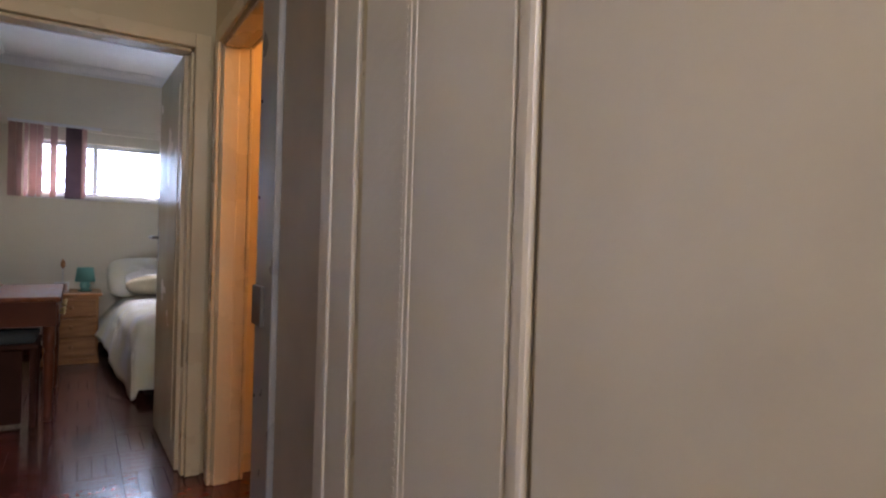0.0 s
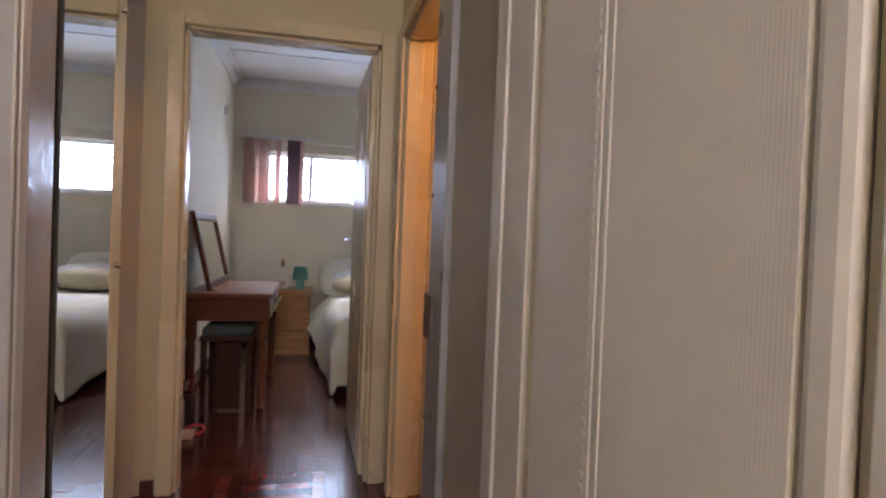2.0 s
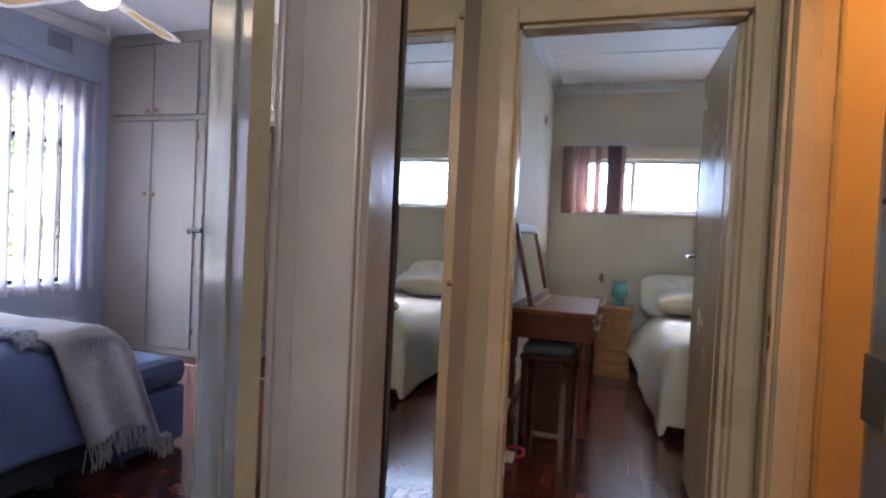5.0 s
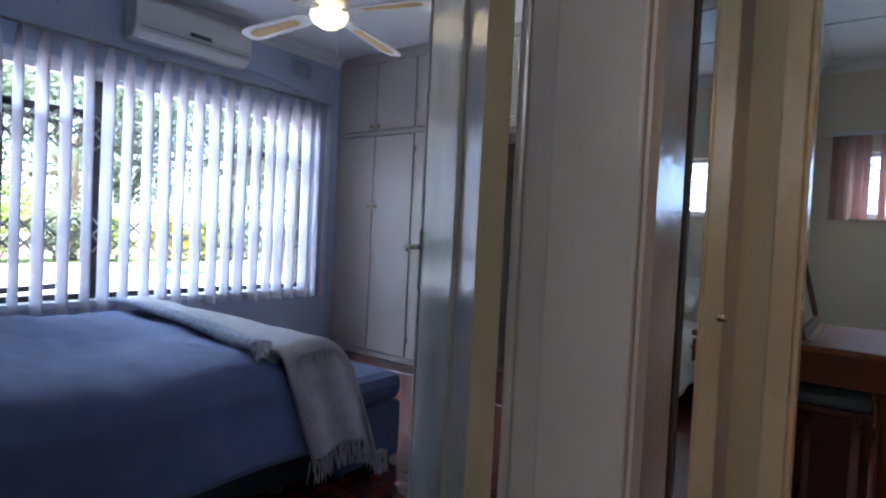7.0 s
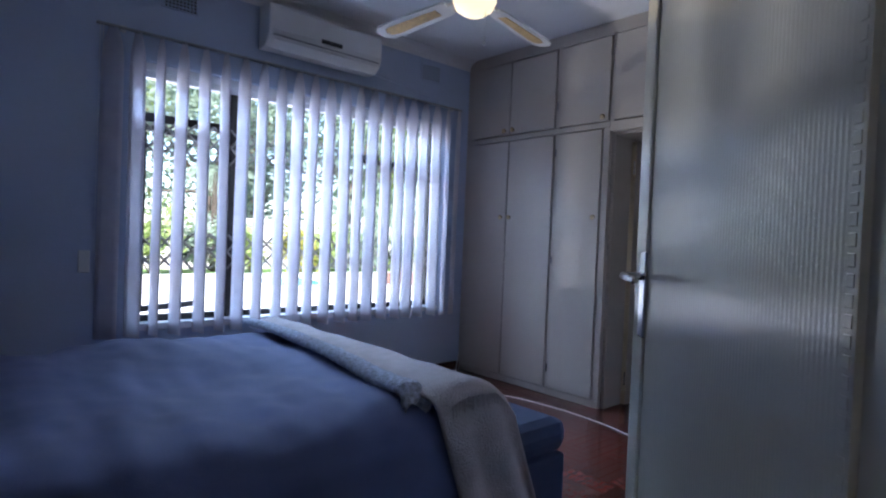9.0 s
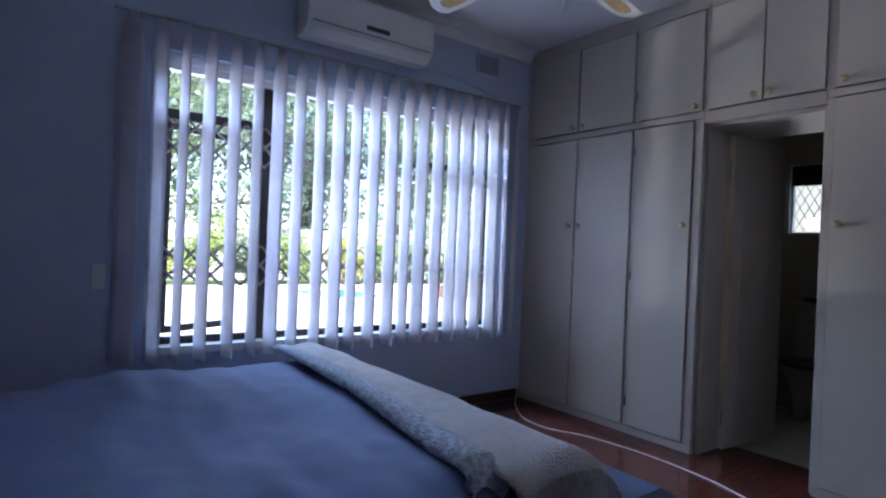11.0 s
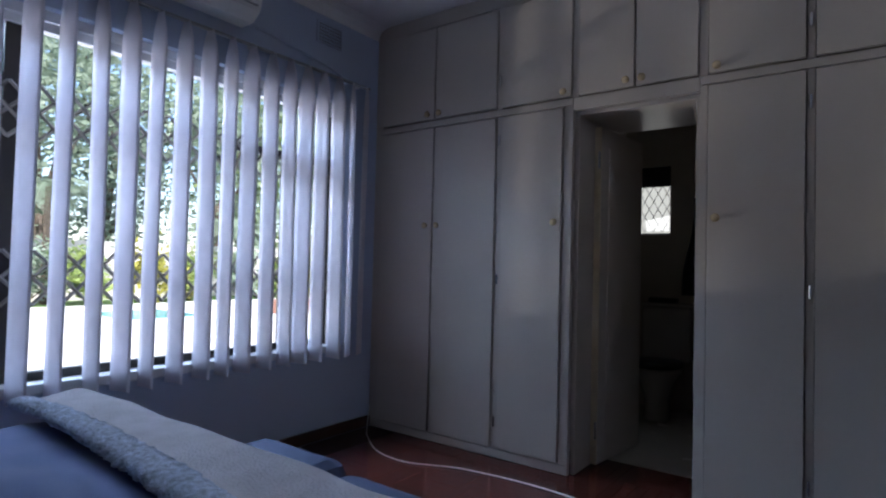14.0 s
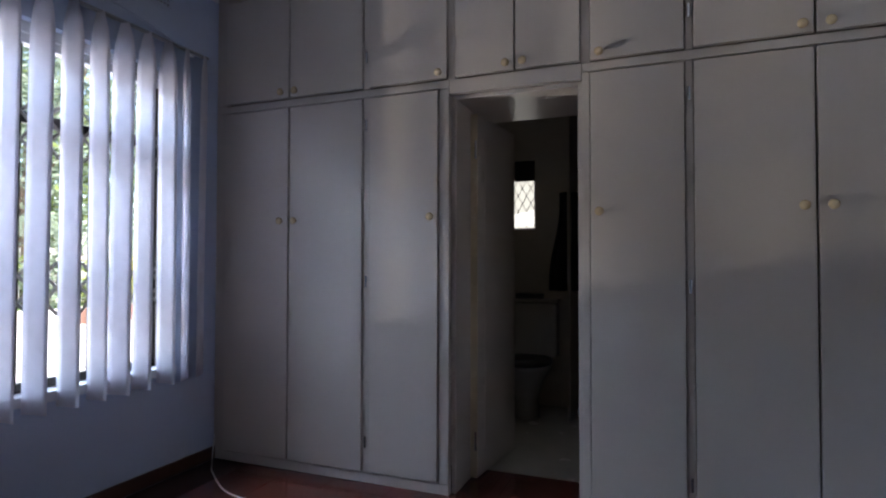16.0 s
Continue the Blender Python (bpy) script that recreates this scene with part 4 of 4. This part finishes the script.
def air_vent(y, z):
    e = thing("air_vent", -3.86, y, z, "perforated air brick painted blue in the wall", "vent", "air vents")
    s = Shape()
    w, h = 0.22, 0.14
    s.box(-3.859, -3.848, y - w / 2, y - w / 2 + 0.012, z - h / 2, z + h / 2).box(-3.859, -3.848, y + w / 2 - 0.012, y + w / 2, z - h / 2, z + h / 2)
    for i in range(9):
        a = y - w / 2 + 0.012 + i * (w - 0.024) / 9
        s.box(-3.859, -3.850, a, a + 0.006, z - h / 2, z + h / 2)
    for j in range(7):
        a = z - h / 2 + j * (h - 0.01) / 6
        s.box(-3.859, -3.849, y - w / 2, y + w / 2, a, a + 0.007)
    s.done("grille", BLUE_WALL, e)
    # flat dark plate behind the grille; hole shade comes from its colour
    Shape().box(-3.8595, -3.858, y - w / 2, y + w / 2, z - h / 2, z + h / 2).done("recess", DARK, e)


air_vent(4.50, 2.66)
air_vent(2.42, 2.66)
tagged(Shape().box(-3.859, -3.848, 1.905, 1.965, 0.93, 1.06).done("light_switch", PLASTIC, bevel=0.004), "white plastic switch on the blue wall", "switch")

# ---- ceiling fan ----
FX, FY = -2.05, 3.28
FD = -0.035
e = thing("ceiling_fan", FX, FY, 2.35, "ceiling fan with cane-inset blades and a lit globe", "ceiling fan")
T = Matrix.Translation((FX, FY, FD))
Shape().lathe([(0.02, 2.62), (0.02, 2.80), (0.06, 2.81), (0.07, H1 - 0.001 - FD)], T).done("rod", PLASTIC, e, smooth=True)
Shape().lathe([(0.05, 2.50), (0.095, 2.51), (0.12, 2.55), (0.12, 2.60), (0.09, 2.64), (0.03, 2.66)], T, 28).done("motor", PLASTIC, e, smooth=True)
Shape().lathe([(0.0015, 2.362), (0.050, 2.368), (0.092, 2.396), (0.110, 2.435), (0.098, 2.475), (0.058, 2.498)], T, 28).done("globe", GLOBE, e, smooth=True)
for i in range(4):
    m = T @ Matrix.Rotation(radians(8 + 90 * i), 4, "Z") @ Matrix.Translation((0, 0, 2.455)) @ Matrix.Rotation(radians(4), 4, "Y") @ Matrix.Rotation(radians(9), 4, "X")
    out = [(0.16, -0.045), (0.20, -0.058), (0.55, -0.072), (0.64, -0.066), (0.675, -0.035), (0.68, 0.0), (0.675, 0.035), (0.64, 0.066), (0.55, 0.072), (0.20, 0.058), (0.16, 0.045)]
    Shape().prism(out, -0.004, 0.004, m).done("blade", PLASTIC, e)
    inn = [(0.24, -0.028), (0.56, -0.040), (0.61, -0.03), (0.625, 0.0), (0.61, 0.03), (0.56, 0.040), (0.24, 0.028)]
    Shape().prism(inn, -0.0065, -0.0042, m).done("cane_inset", CANE, e)
    Shape().box(0.09, 0.20, -0.02, 0.02, -0.006, 0.012, m).done("arm", PLASTIC, e, bevel=0.003)
s = Shape().rod((FX + 0.06, FY + 0.02, 2.22), (FX + 0.06, FY + 0.02, 2.50), 0.0016, seg=5).rod((FX - 0.03, FY + 0.05, 2.24), (FX - 0.03, FY + 0.05, 2.50), 0.0016, seg=5)
s.lathe([(0.002, 2.17), (0.009, 2.175), (0.007, 2.22), (0.002, 2.225)], Matrix.Translation((FX + 0.06, FY + 0.02, 0)), 10)
s.done("pull_chain", PLASTIC, e)

# ---- bed ----
BX0, BX1, BY0, BY1, BZ = -3.16, -1.44, 0.86, 2.90, 0.62
e = thing("double_bed", -2.46, 1.9, 0, "double bed with a blue cover, made up", "bed")
Shape().box(BX0 + 0.04, BX1 - 0.04, BY0, BY1 - 0.05, 0.07, 0.34).done("base", BEDBASE, e, bevel=0.02)
for x in (BX0 + 0.15, BX1 - 0.15):
    for y in (BY0 + 0.15, BY1 - 0.2):
        Shape().rod((x, y, 0), (x, y, 0.08), 0.03).done("foot", BLACK, e)
# mattress in the near-black cloth, standing for shade on the bed's side
Shape().box(BX0 + 0.02, BX1 - 0.02, BY0, BY1 - 0.03, 0.345, 0.59).done("mattress", BEDBASE, e, bevel=0.04)


def drape(x0, x1, y0, y1, top, low, lift=0.0, wave=0.02, sag=0.02):
    """A cloth over the bed: flat on top, rounded at the sides and the foot, hanging to low."""
    drop = top - low
    lx, ly = x1 - x0, y1 - y0

    def f(u, v):
        a = -drop + u * (lx + 2 * drop)
        b = v * (ly + drop)
        x, y, z = x0 + min(max(a, 0), lx), y0 + min(b, ly), top
        if a < 0:
            k = -a
            z -= k
            x -= lift + 0.05 * min(1, k / 0.08) + wave * math.sin(y * 9) * min(1, k * 3)
        elif a > lx:
            k = a - lx
            z -= k
            x += lift + 0.03 * min(1, k / 0.08) + wave * math.sin(y * 9 + 1) * min(1, k * 3) + 0.01 * k
        if b > ly:
            k = b - ly
            z = min(z, top - k)
            y += lift + 0.04 * min(1, k / 0.08) + wave * math.sin(x * 8) * min(1, k * 3)
        edge = min(a, lx - a, ly - b)
        if edge > 0:
            z += lift - 0.05 * math.exp(-edge / 0.07)
            z += sag * noise.noise(Vector((x * 1.6, y * 2.2, 3))) + 0.020 * noise.noise(Vector((x * 1.8 + y, y * 7, 7))) + 0.009 * noise.noise(Vector((x * 3 + 2 * y, y * 13, 4))) + 0.006 * noise.noise(Vector((x * 10, y * 12, 7)))
        else:
            z -= 0.05
        return Vector((x, y, max(low, z)))
    return f


Shape().sheet(110, 100, drape(BX0, BX1, BY0 + 0.02, BY1 - 0.03, BZ + 0.03, 0.22, 0.0, 0.012, 0.04)).done("cover", COVER, e, smooth=True, solid=0.012)


# the throw lies across the foot, with its fleece side rolled out along one edge
def throw_line(a):
    """Centre line in y of the rolled edge, a from 0 at the window side to 1 at the near side."""
    return 2.67 + 0.015 * math.sin(a * 5) - 0.11 * a ** 1.6


e = thing("throw_blanket", -2.46, 2.8, 0.15, "pale woven throw with fleece lining and fringe across the bed foot", "throw")
TX0, TX1 = BX0 - 0.03, BX1 + 0.015


def throw_sheet(u, v):
    drop = 0.46
    lx = TX1 - TX0
    a = u * (lx + drop)
    y0 = throw_line(min(1, a / lx))
    x = TX0 + min(a, lx)
    y = y0 + v * (0.50 + 0.05 * math.sin(a * 3))
    z = BZ + 0.062 + 0.022 * math.sin(math.pi * min(1, v * 1.2)) + 0.014 * noise.noise(Vector((x * 4, y * 6, 2)))
    if y > BY1 - 0.10:
        k = y - (BY1 - 0.10)
        z -= min(k, 0.10) ** 2 * 5 + max(0, k - 0.10) * 1.25
        y = BY1 - 0.10 + min(k, 0.13) + max(0, k - 0.13) * 0.5
    if a > lx - 0.06:
        k = a - lx + 0.06
        z -= min(k, 0.06) ** 2 * 8 + max(0, k - 0.06)
        x += 0.025 + 0.04 * k + 0.015 * math.sin(v * 16) * min(1, k * 3)
        y += 0.34 * k
    return Vector((x, y, max(0.12, z)))


Shape().sheet(100, 30, throw_sheet).done("weave", THROW, e, smooth=True, solid=0.014)


def roll(u, v):
    a = u * 0.985
    lx = TX1 - TX0
    x = TX0 + a * lx
    y = throw_line(a) - 0.015
    ang = 2 * math.pi * v
    r = (0.024 + 0.010 * a) + 0.005 * noise.noise(Vector((a * 60, math.cos(ang) * 2.5, math.sin(ang) * 2.5))) + 0.006 * noise.noise(Vector((a * 190, math.cos(ang) * 5, math.sin(ang) * 5)))
    z = BZ + 0.075 + (0.02 * noise.noise(Vector((x * 2, 0, 5))))
    if a > 0.95:
        z -= (a - 0.95) * 1.6
    return Vector((x, y + 1.6 * r * math.cos(ang), z + 0.75 * r * math.sin(ang)))


Shape().sheet(620, 20, roll).done("fleece_edge", SHERPA, e, smooth=True)
s = Shape()
rng = random.Random(4)
for i in range(46):
    v = i / 45
    p = throw_sheet(1.0, v)
    for k in range(2):
        q = p + Vector((0.008 + rng.uniform(-0.01, 0.012), rng.uniform(-0.012, 0.012), 0))
        mid = q + Vector((rng.uniform(-0.008, 0.012), rng.uniform(-0.01, 0.014), -0.05))
        end = mid + Vector((rng.uniform(-0.01, 0.012), rng.uniform(-0.012, 0.016), -0.05))
        s.rod(q, mid, 0.0035, 0.003, 5)
        s.rod(mid, end, 0.003, 0.002, 5)
for i in range(60):
    p = throw_sheet(0.45 + 0.40 * i / 59, 1.0)
    q = p + Vector((rng.uniform(-0.01, 0.01), 0.02 + rng.uniform(-0.005, 0.012), -0.09))
    s.rod(p, q, 0.0035, 0.002, 5)
for i in range(26):
    p = throw_sheet(0.80, 0.12 + 0.70 * i / 25) + Vector((0.012, 0, 0.002))
    s.rod(p, p + Vector((0.006 + rng.uniform(-0.003, 0.004), rng.uniform(-0.012, 0.012), -rng.uniform(0.03, 0.055))), 0.0045, 0.002, 5)
tagged(s.done("fringe", THROW, e), kind="stuff")

tagged(pillow("pillow", LINEN, None, Matrix.Translation((-1.80, 1.12, 0.76)) @ Matrix.Rotation(radians(-16), 4, "X"), 0.72, 0.5, 0.2), "white pillow at the head of the blue bed", "pillow", "blue bed pillows")
tagged(pillow("pillow", LINEN, None, Matrix.Translation((-2.68, 1.12, 0.76)) @ Matrix.Rotation(radians(-16), 4, "X"), 0.72, 0.5, 0.2), "white pillow at the head of the blue bed", "pillow", "blue bed pillows")


def pouf(x0, x1, y0, y1, h):
    e = thing("ottoman", (x0 + x1) / 2, (y0 + y1) / 2, 0, "blue upholstered ottoman at the foot of the bed", "ottoman", "ottomans")
    Shape().box(x0, x1, y0, y1, 0.03, h - 0.152).done("body", OTTO, e, bevel=0.02)
    Shape().box(x0 - 0.01, x1 + 0.01, y0 - 0.01, y1 + 0.01, h - 0.15, h).done("seat", OTTO, e, bevel=0.06)
    for x in (x0 + 0.05, x1 - 0.05):
        for y in (y0 + 0.05, y1 - 0.05):
            Shape().rod((x, y, 0), (x, y, 0.035), 0.02).done("foot", BLACK, e)


pouf(-2.93, -2.47, 2.94, 3.42, 0.47)
pouf(-2.40, -1.44, 2.94, 3.36, 0.47)

cu = bpy.data.curves.new("floor_cable", "CURVE")
cu.dimensions, cu.bevel_depth = "3D", 0.004
sp = cu.splines.new("BEZIER")
pts = [(-3.81, 4.93, 0.16), (-3.78, 4.88, 0.03), (-3.66, 4.76, 0.006), (-3.24, 4.55, 0.006), (-2.82, 4.68, 0.006), (-2.15, 4.70, 0.006), (-1.6, 4.55, 0.006), (-0.9, 4.42, 0.006)]
sp.bezier_points.add(len(pts) - 1)
for b, p in zip(sp.bezier_points, pts):
    b.co, b.handle_left_type, b.handle_right_type = p, "AUTO", "AUTO"
cu.materials.append(PLASTIC)
tagged(new("floor_cable", cu), "white electric cable trailing over the parquet", "cable")

# ---- garden ----
structure(Shape().box(-4000, -4.2, -4000, 4000, -0.42, -0.40).done("ground", GRASS), "lawn and garden ground", "ground")
structure(Shape().box(-20.5, -4.2, -25, 40, -0.40, -0.385).done("pavement", PAVE), "pale sunlit paved terrace", "paving")
structure(Shape().box(-4000, 4000, 7.2, 4000, -0.45, -0.43).done("ground_north", GRASS), "garden ground behind the house", "ground")


def leaves(name, centre, radii, count, size, material, label, category, seed, group="", trunk=None, kind=""):
    r = random.Random(seed)
    c = Vector(centre)
    lo = c.z - radii[2]
    e = thing(name, c.x, c.y, -0.4, label, category, group, kind)
    clumps = []
    for _ in range(max(7, count // 160)):
        d = Vector((r.gauss(0, 1), r.gauss(0, 1), r.gauss(0, 1))).normalized() * r.uniform(0.35, 1.0)
        clumps.append((c + Vector((d.x * radii[0], d.y * radii[1], d.z * radii[2])), r.uniform(0.22, 0.5) * min(radii)))
    s = Shape()
    for _ in range(count):
        p, k = r.choice(clumps)
        q = p + Vector((r.gauss(0, k), r.gauss(0, k), r.gauss(0, k * 0.8)))
        if q.z < -0.35:
            continue
        a = Vector((r.gauss(0, 1), r.gauss(0, 1), r.gauss(0, 0.6))).normalized()
        b = a.cross(Vector((r.gauss(0, 1), r.gauss(0, 1), r.gauss(0, 1)))).normalized()
        z = size * r.uniform(0.6, 1.4)
        vs = [s.bm.verts.new(q + a * z * x + b * z * y) for x, y in ((-1, 0), (0, -0.42), (1, 0), (0, 0.42))]
        s.bm.faces.new(vs)
    s.done("foliage", material, e)
    t = Shape()
    if trunk:
        t.rod((c.x, c.y, -0.42), (c.x, c.y, lo + radii[2] * 0.5), trunk, trunk * 0.7)
        for p, k in clumps[:7]:
            t.rod((c.x, c.y, lo + radii[2] * 0.3), p, trunk * 0.5, trunk * 0.12, 7)
    else:
        for p, k in clumps[:7]:
            t.rod((c.x, c.y, -0.42), p, 0.025, 0.01, 6)
    t.done("trunk", BARK, e)
    return e


r = random.Random(11)
for i in range(11):
    leaves("tree", (-26.0 - 3.0 * (i % 2) + r.uniform(-1, 1), -6.0 + i * 4.0, 5.0 + r.uniform(-0.5, 2.0)), (3.2, 3.6, 5.2), 5200, 0.16, FOLIAGE[(1, 0, 1, 2)[i % 4]], "leafy garden tree in sunlight", "tree", 20 + i, "garden trees", 0.22)
for i in range(7):
    leaves("tall_tree", (-34 + r.uniform(-1, 1), -10 + i * 8.5, 9.5 + r.uniform(-0.5, 2.5)), (5, 5.5, 7.5), 3200, 0.30, FOLIAGE[i % 2], "tall dark tree at the garden boundary", "tree", 40 + i, "boundary trees", 0.35)
for i in range(20):
    leaves("shrub", (-21.0 + r.uniform(-0.4, 0.4), -4.0 + i * 1.75, 0.62 + r.uniform(-0.1, 0.4)), (0.8, 1.0, 0.95), 1000, 0.12, FOLIAGE[(2, 3, 2, 1)[i % 4]], "bright green garden shrub at the terrace edge", "shrub", 60 + i, "garden shrubs")


def palm(x, y, h, seed):
    r = random.Random(seed)
    e = thing("palm", x, y, -0.4, "palm with arching fronds in the garden", "palm", "garden palms")
    Shape().rod((x, y, -0.42), (x, y, h), 0.12, 0.09, 12).done("trunk", BARK, e)
    for k in range(15):
        a = 2 * math.pi * k / 15 + r.uniform(-0.2, 0.2)
        up = r.uniform(0.3, 1.0)
        s = Shape()
        pts = [Vector((x + math.cos(a) * t * 1.5, y + math.sin(a) * t * 1.5, h + up * t * 1.2 - 1.3 * t * t)) for t in [j / 12 for j in range(13)]]
        side = Vector((-math.sin(a), math.cos(a), 0))
        for p, q in zip(pts, pts[1:]):
            s.rod(p, q, 0.012, 0.01, 4)
            for sg in (1, -1):
                for f in (0.0, 0.5):
                    b = p.lerp(q, f)
                    tip = b + side * sg * 0.36 + (q - p) * 1.3 + Vector((0, 0, -0.14))
                    w = (q - p).normalized() * 0.025
                    s.bm.faces.new([s.bm.verts.new(v) for v in (b - w, b + w, tip)])
        s.done("frond", FOLIAGE[1], e)


palm(-21.6, 15.0, 2.6, 3)
palm(-22.0, 9.0, 3.4, 5)
palm(-21.8, 20.0, 2.2, 8)
structure(Shape().box(-23.2, -23.0, -25, 45, -0.4, 1.7).done("wall_garden", GWALL), "rendered boundary wall behind the trees", "wall")
e = thing("planter", -15.0, 13.0, -0.385, "terracotta plant trough on the terrace", "planter")
Shape().box(-15.3, -14.7, 12.3, 13.9, -0.385, 0.0).done("trough", TERRA, e, bevel=0.03)
structure(Shape().box(-18.0, -15.5, 8.6, 10.6, -0.385, -0.375).done("pool_water", POOL), "blue pool water in the terrace", "water")
# added panel; its glow stands for the sky and its glint on the floor
structure(Shape().box(-0.3, 4.0, 8.2, 8.3, -0.4, 5.0).done("backdrop_cream_window", glow("glowing_sky_backdrop", (0.46, 0.68, 1.0), 1.7, 0.02)), "added glowing panel for daylight beyond the high window", "backdrop")

# ---- parquet: squares of fingers laid in turn ----
def finger(w, l):
    s = Shape()
    b = 0.0012
    lo = [s.bm.verts.new((x, y, -0.008)) for x, y in ((0, 0), (w, 0), (w, l), (0, l))]
    hi = [s.bm.verts.new((x, y, 0.0)) for x, y in ((b, b), (w - b, b), (w - b, l - b), (b, l - b))]
    s.bm.faces.new(hi)
    for i in range(4):
        s.bm.faces.new((lo[i], lo[(i + 1) % 4], hi[(i + 1) % 4], hi[i]))
    me = bpy.data.meshes.new("parquet_block")
    s.bm.to_mesh(me)
    s.bm.free()
    me.materials.append(PARQ)
    return me


FL = bpy.data.objects["floor"]
SQ, NF = 0.30, 5
FW = SQ / NF
ME = finger(FW - 0.001, SQ - 0.001)
rest = Shape()
made = 0
rng = random.Random(9)
for ix in range(-13, 9):
    for iy in range(-5, 23):
        x, y = ix * SQ, iy * SQ
        inside = (-3.86 <= x and x + SQ <= 0.3 and 0.6 <= y and y + SQ <= 5.42) or (x >= 0.0 and x + SQ <= 2.7 and y + SQ <= 6.9)
        if not inside:
            continue
        near = (0.0 <= x < 1.2 and 3.0 <= y < 5.7) or (-2.1 <= x < -0.3 and 3.5 <= y < 5.1)
        for k in range(NF):
            if (ix + iy) % 2:
                m = Matrix.Translation((x + k * FW, y, rng.uniform(-0.0004, 0.0004)))
            else:
                m = Matrix.Translation((x + SQ, y + k * FW, rng.uniform(-0.0004, 0.0004))) @ Matrix.Rotation(math.pi / 2, 4, "Z")
            if near and made < 300:
                ob = new("parquet_block", ME)
                ob.matrix_basis = m
                ob.parent = FL
                made += 1
            else:
                rest.box(0, FW - 0.0016, 0, SQ - 0.0016, -0.007, 0.0, m)
ob = rest.done("parquet_field", PARQ_ALL, FL)
tagged(ob, kind="stuff")
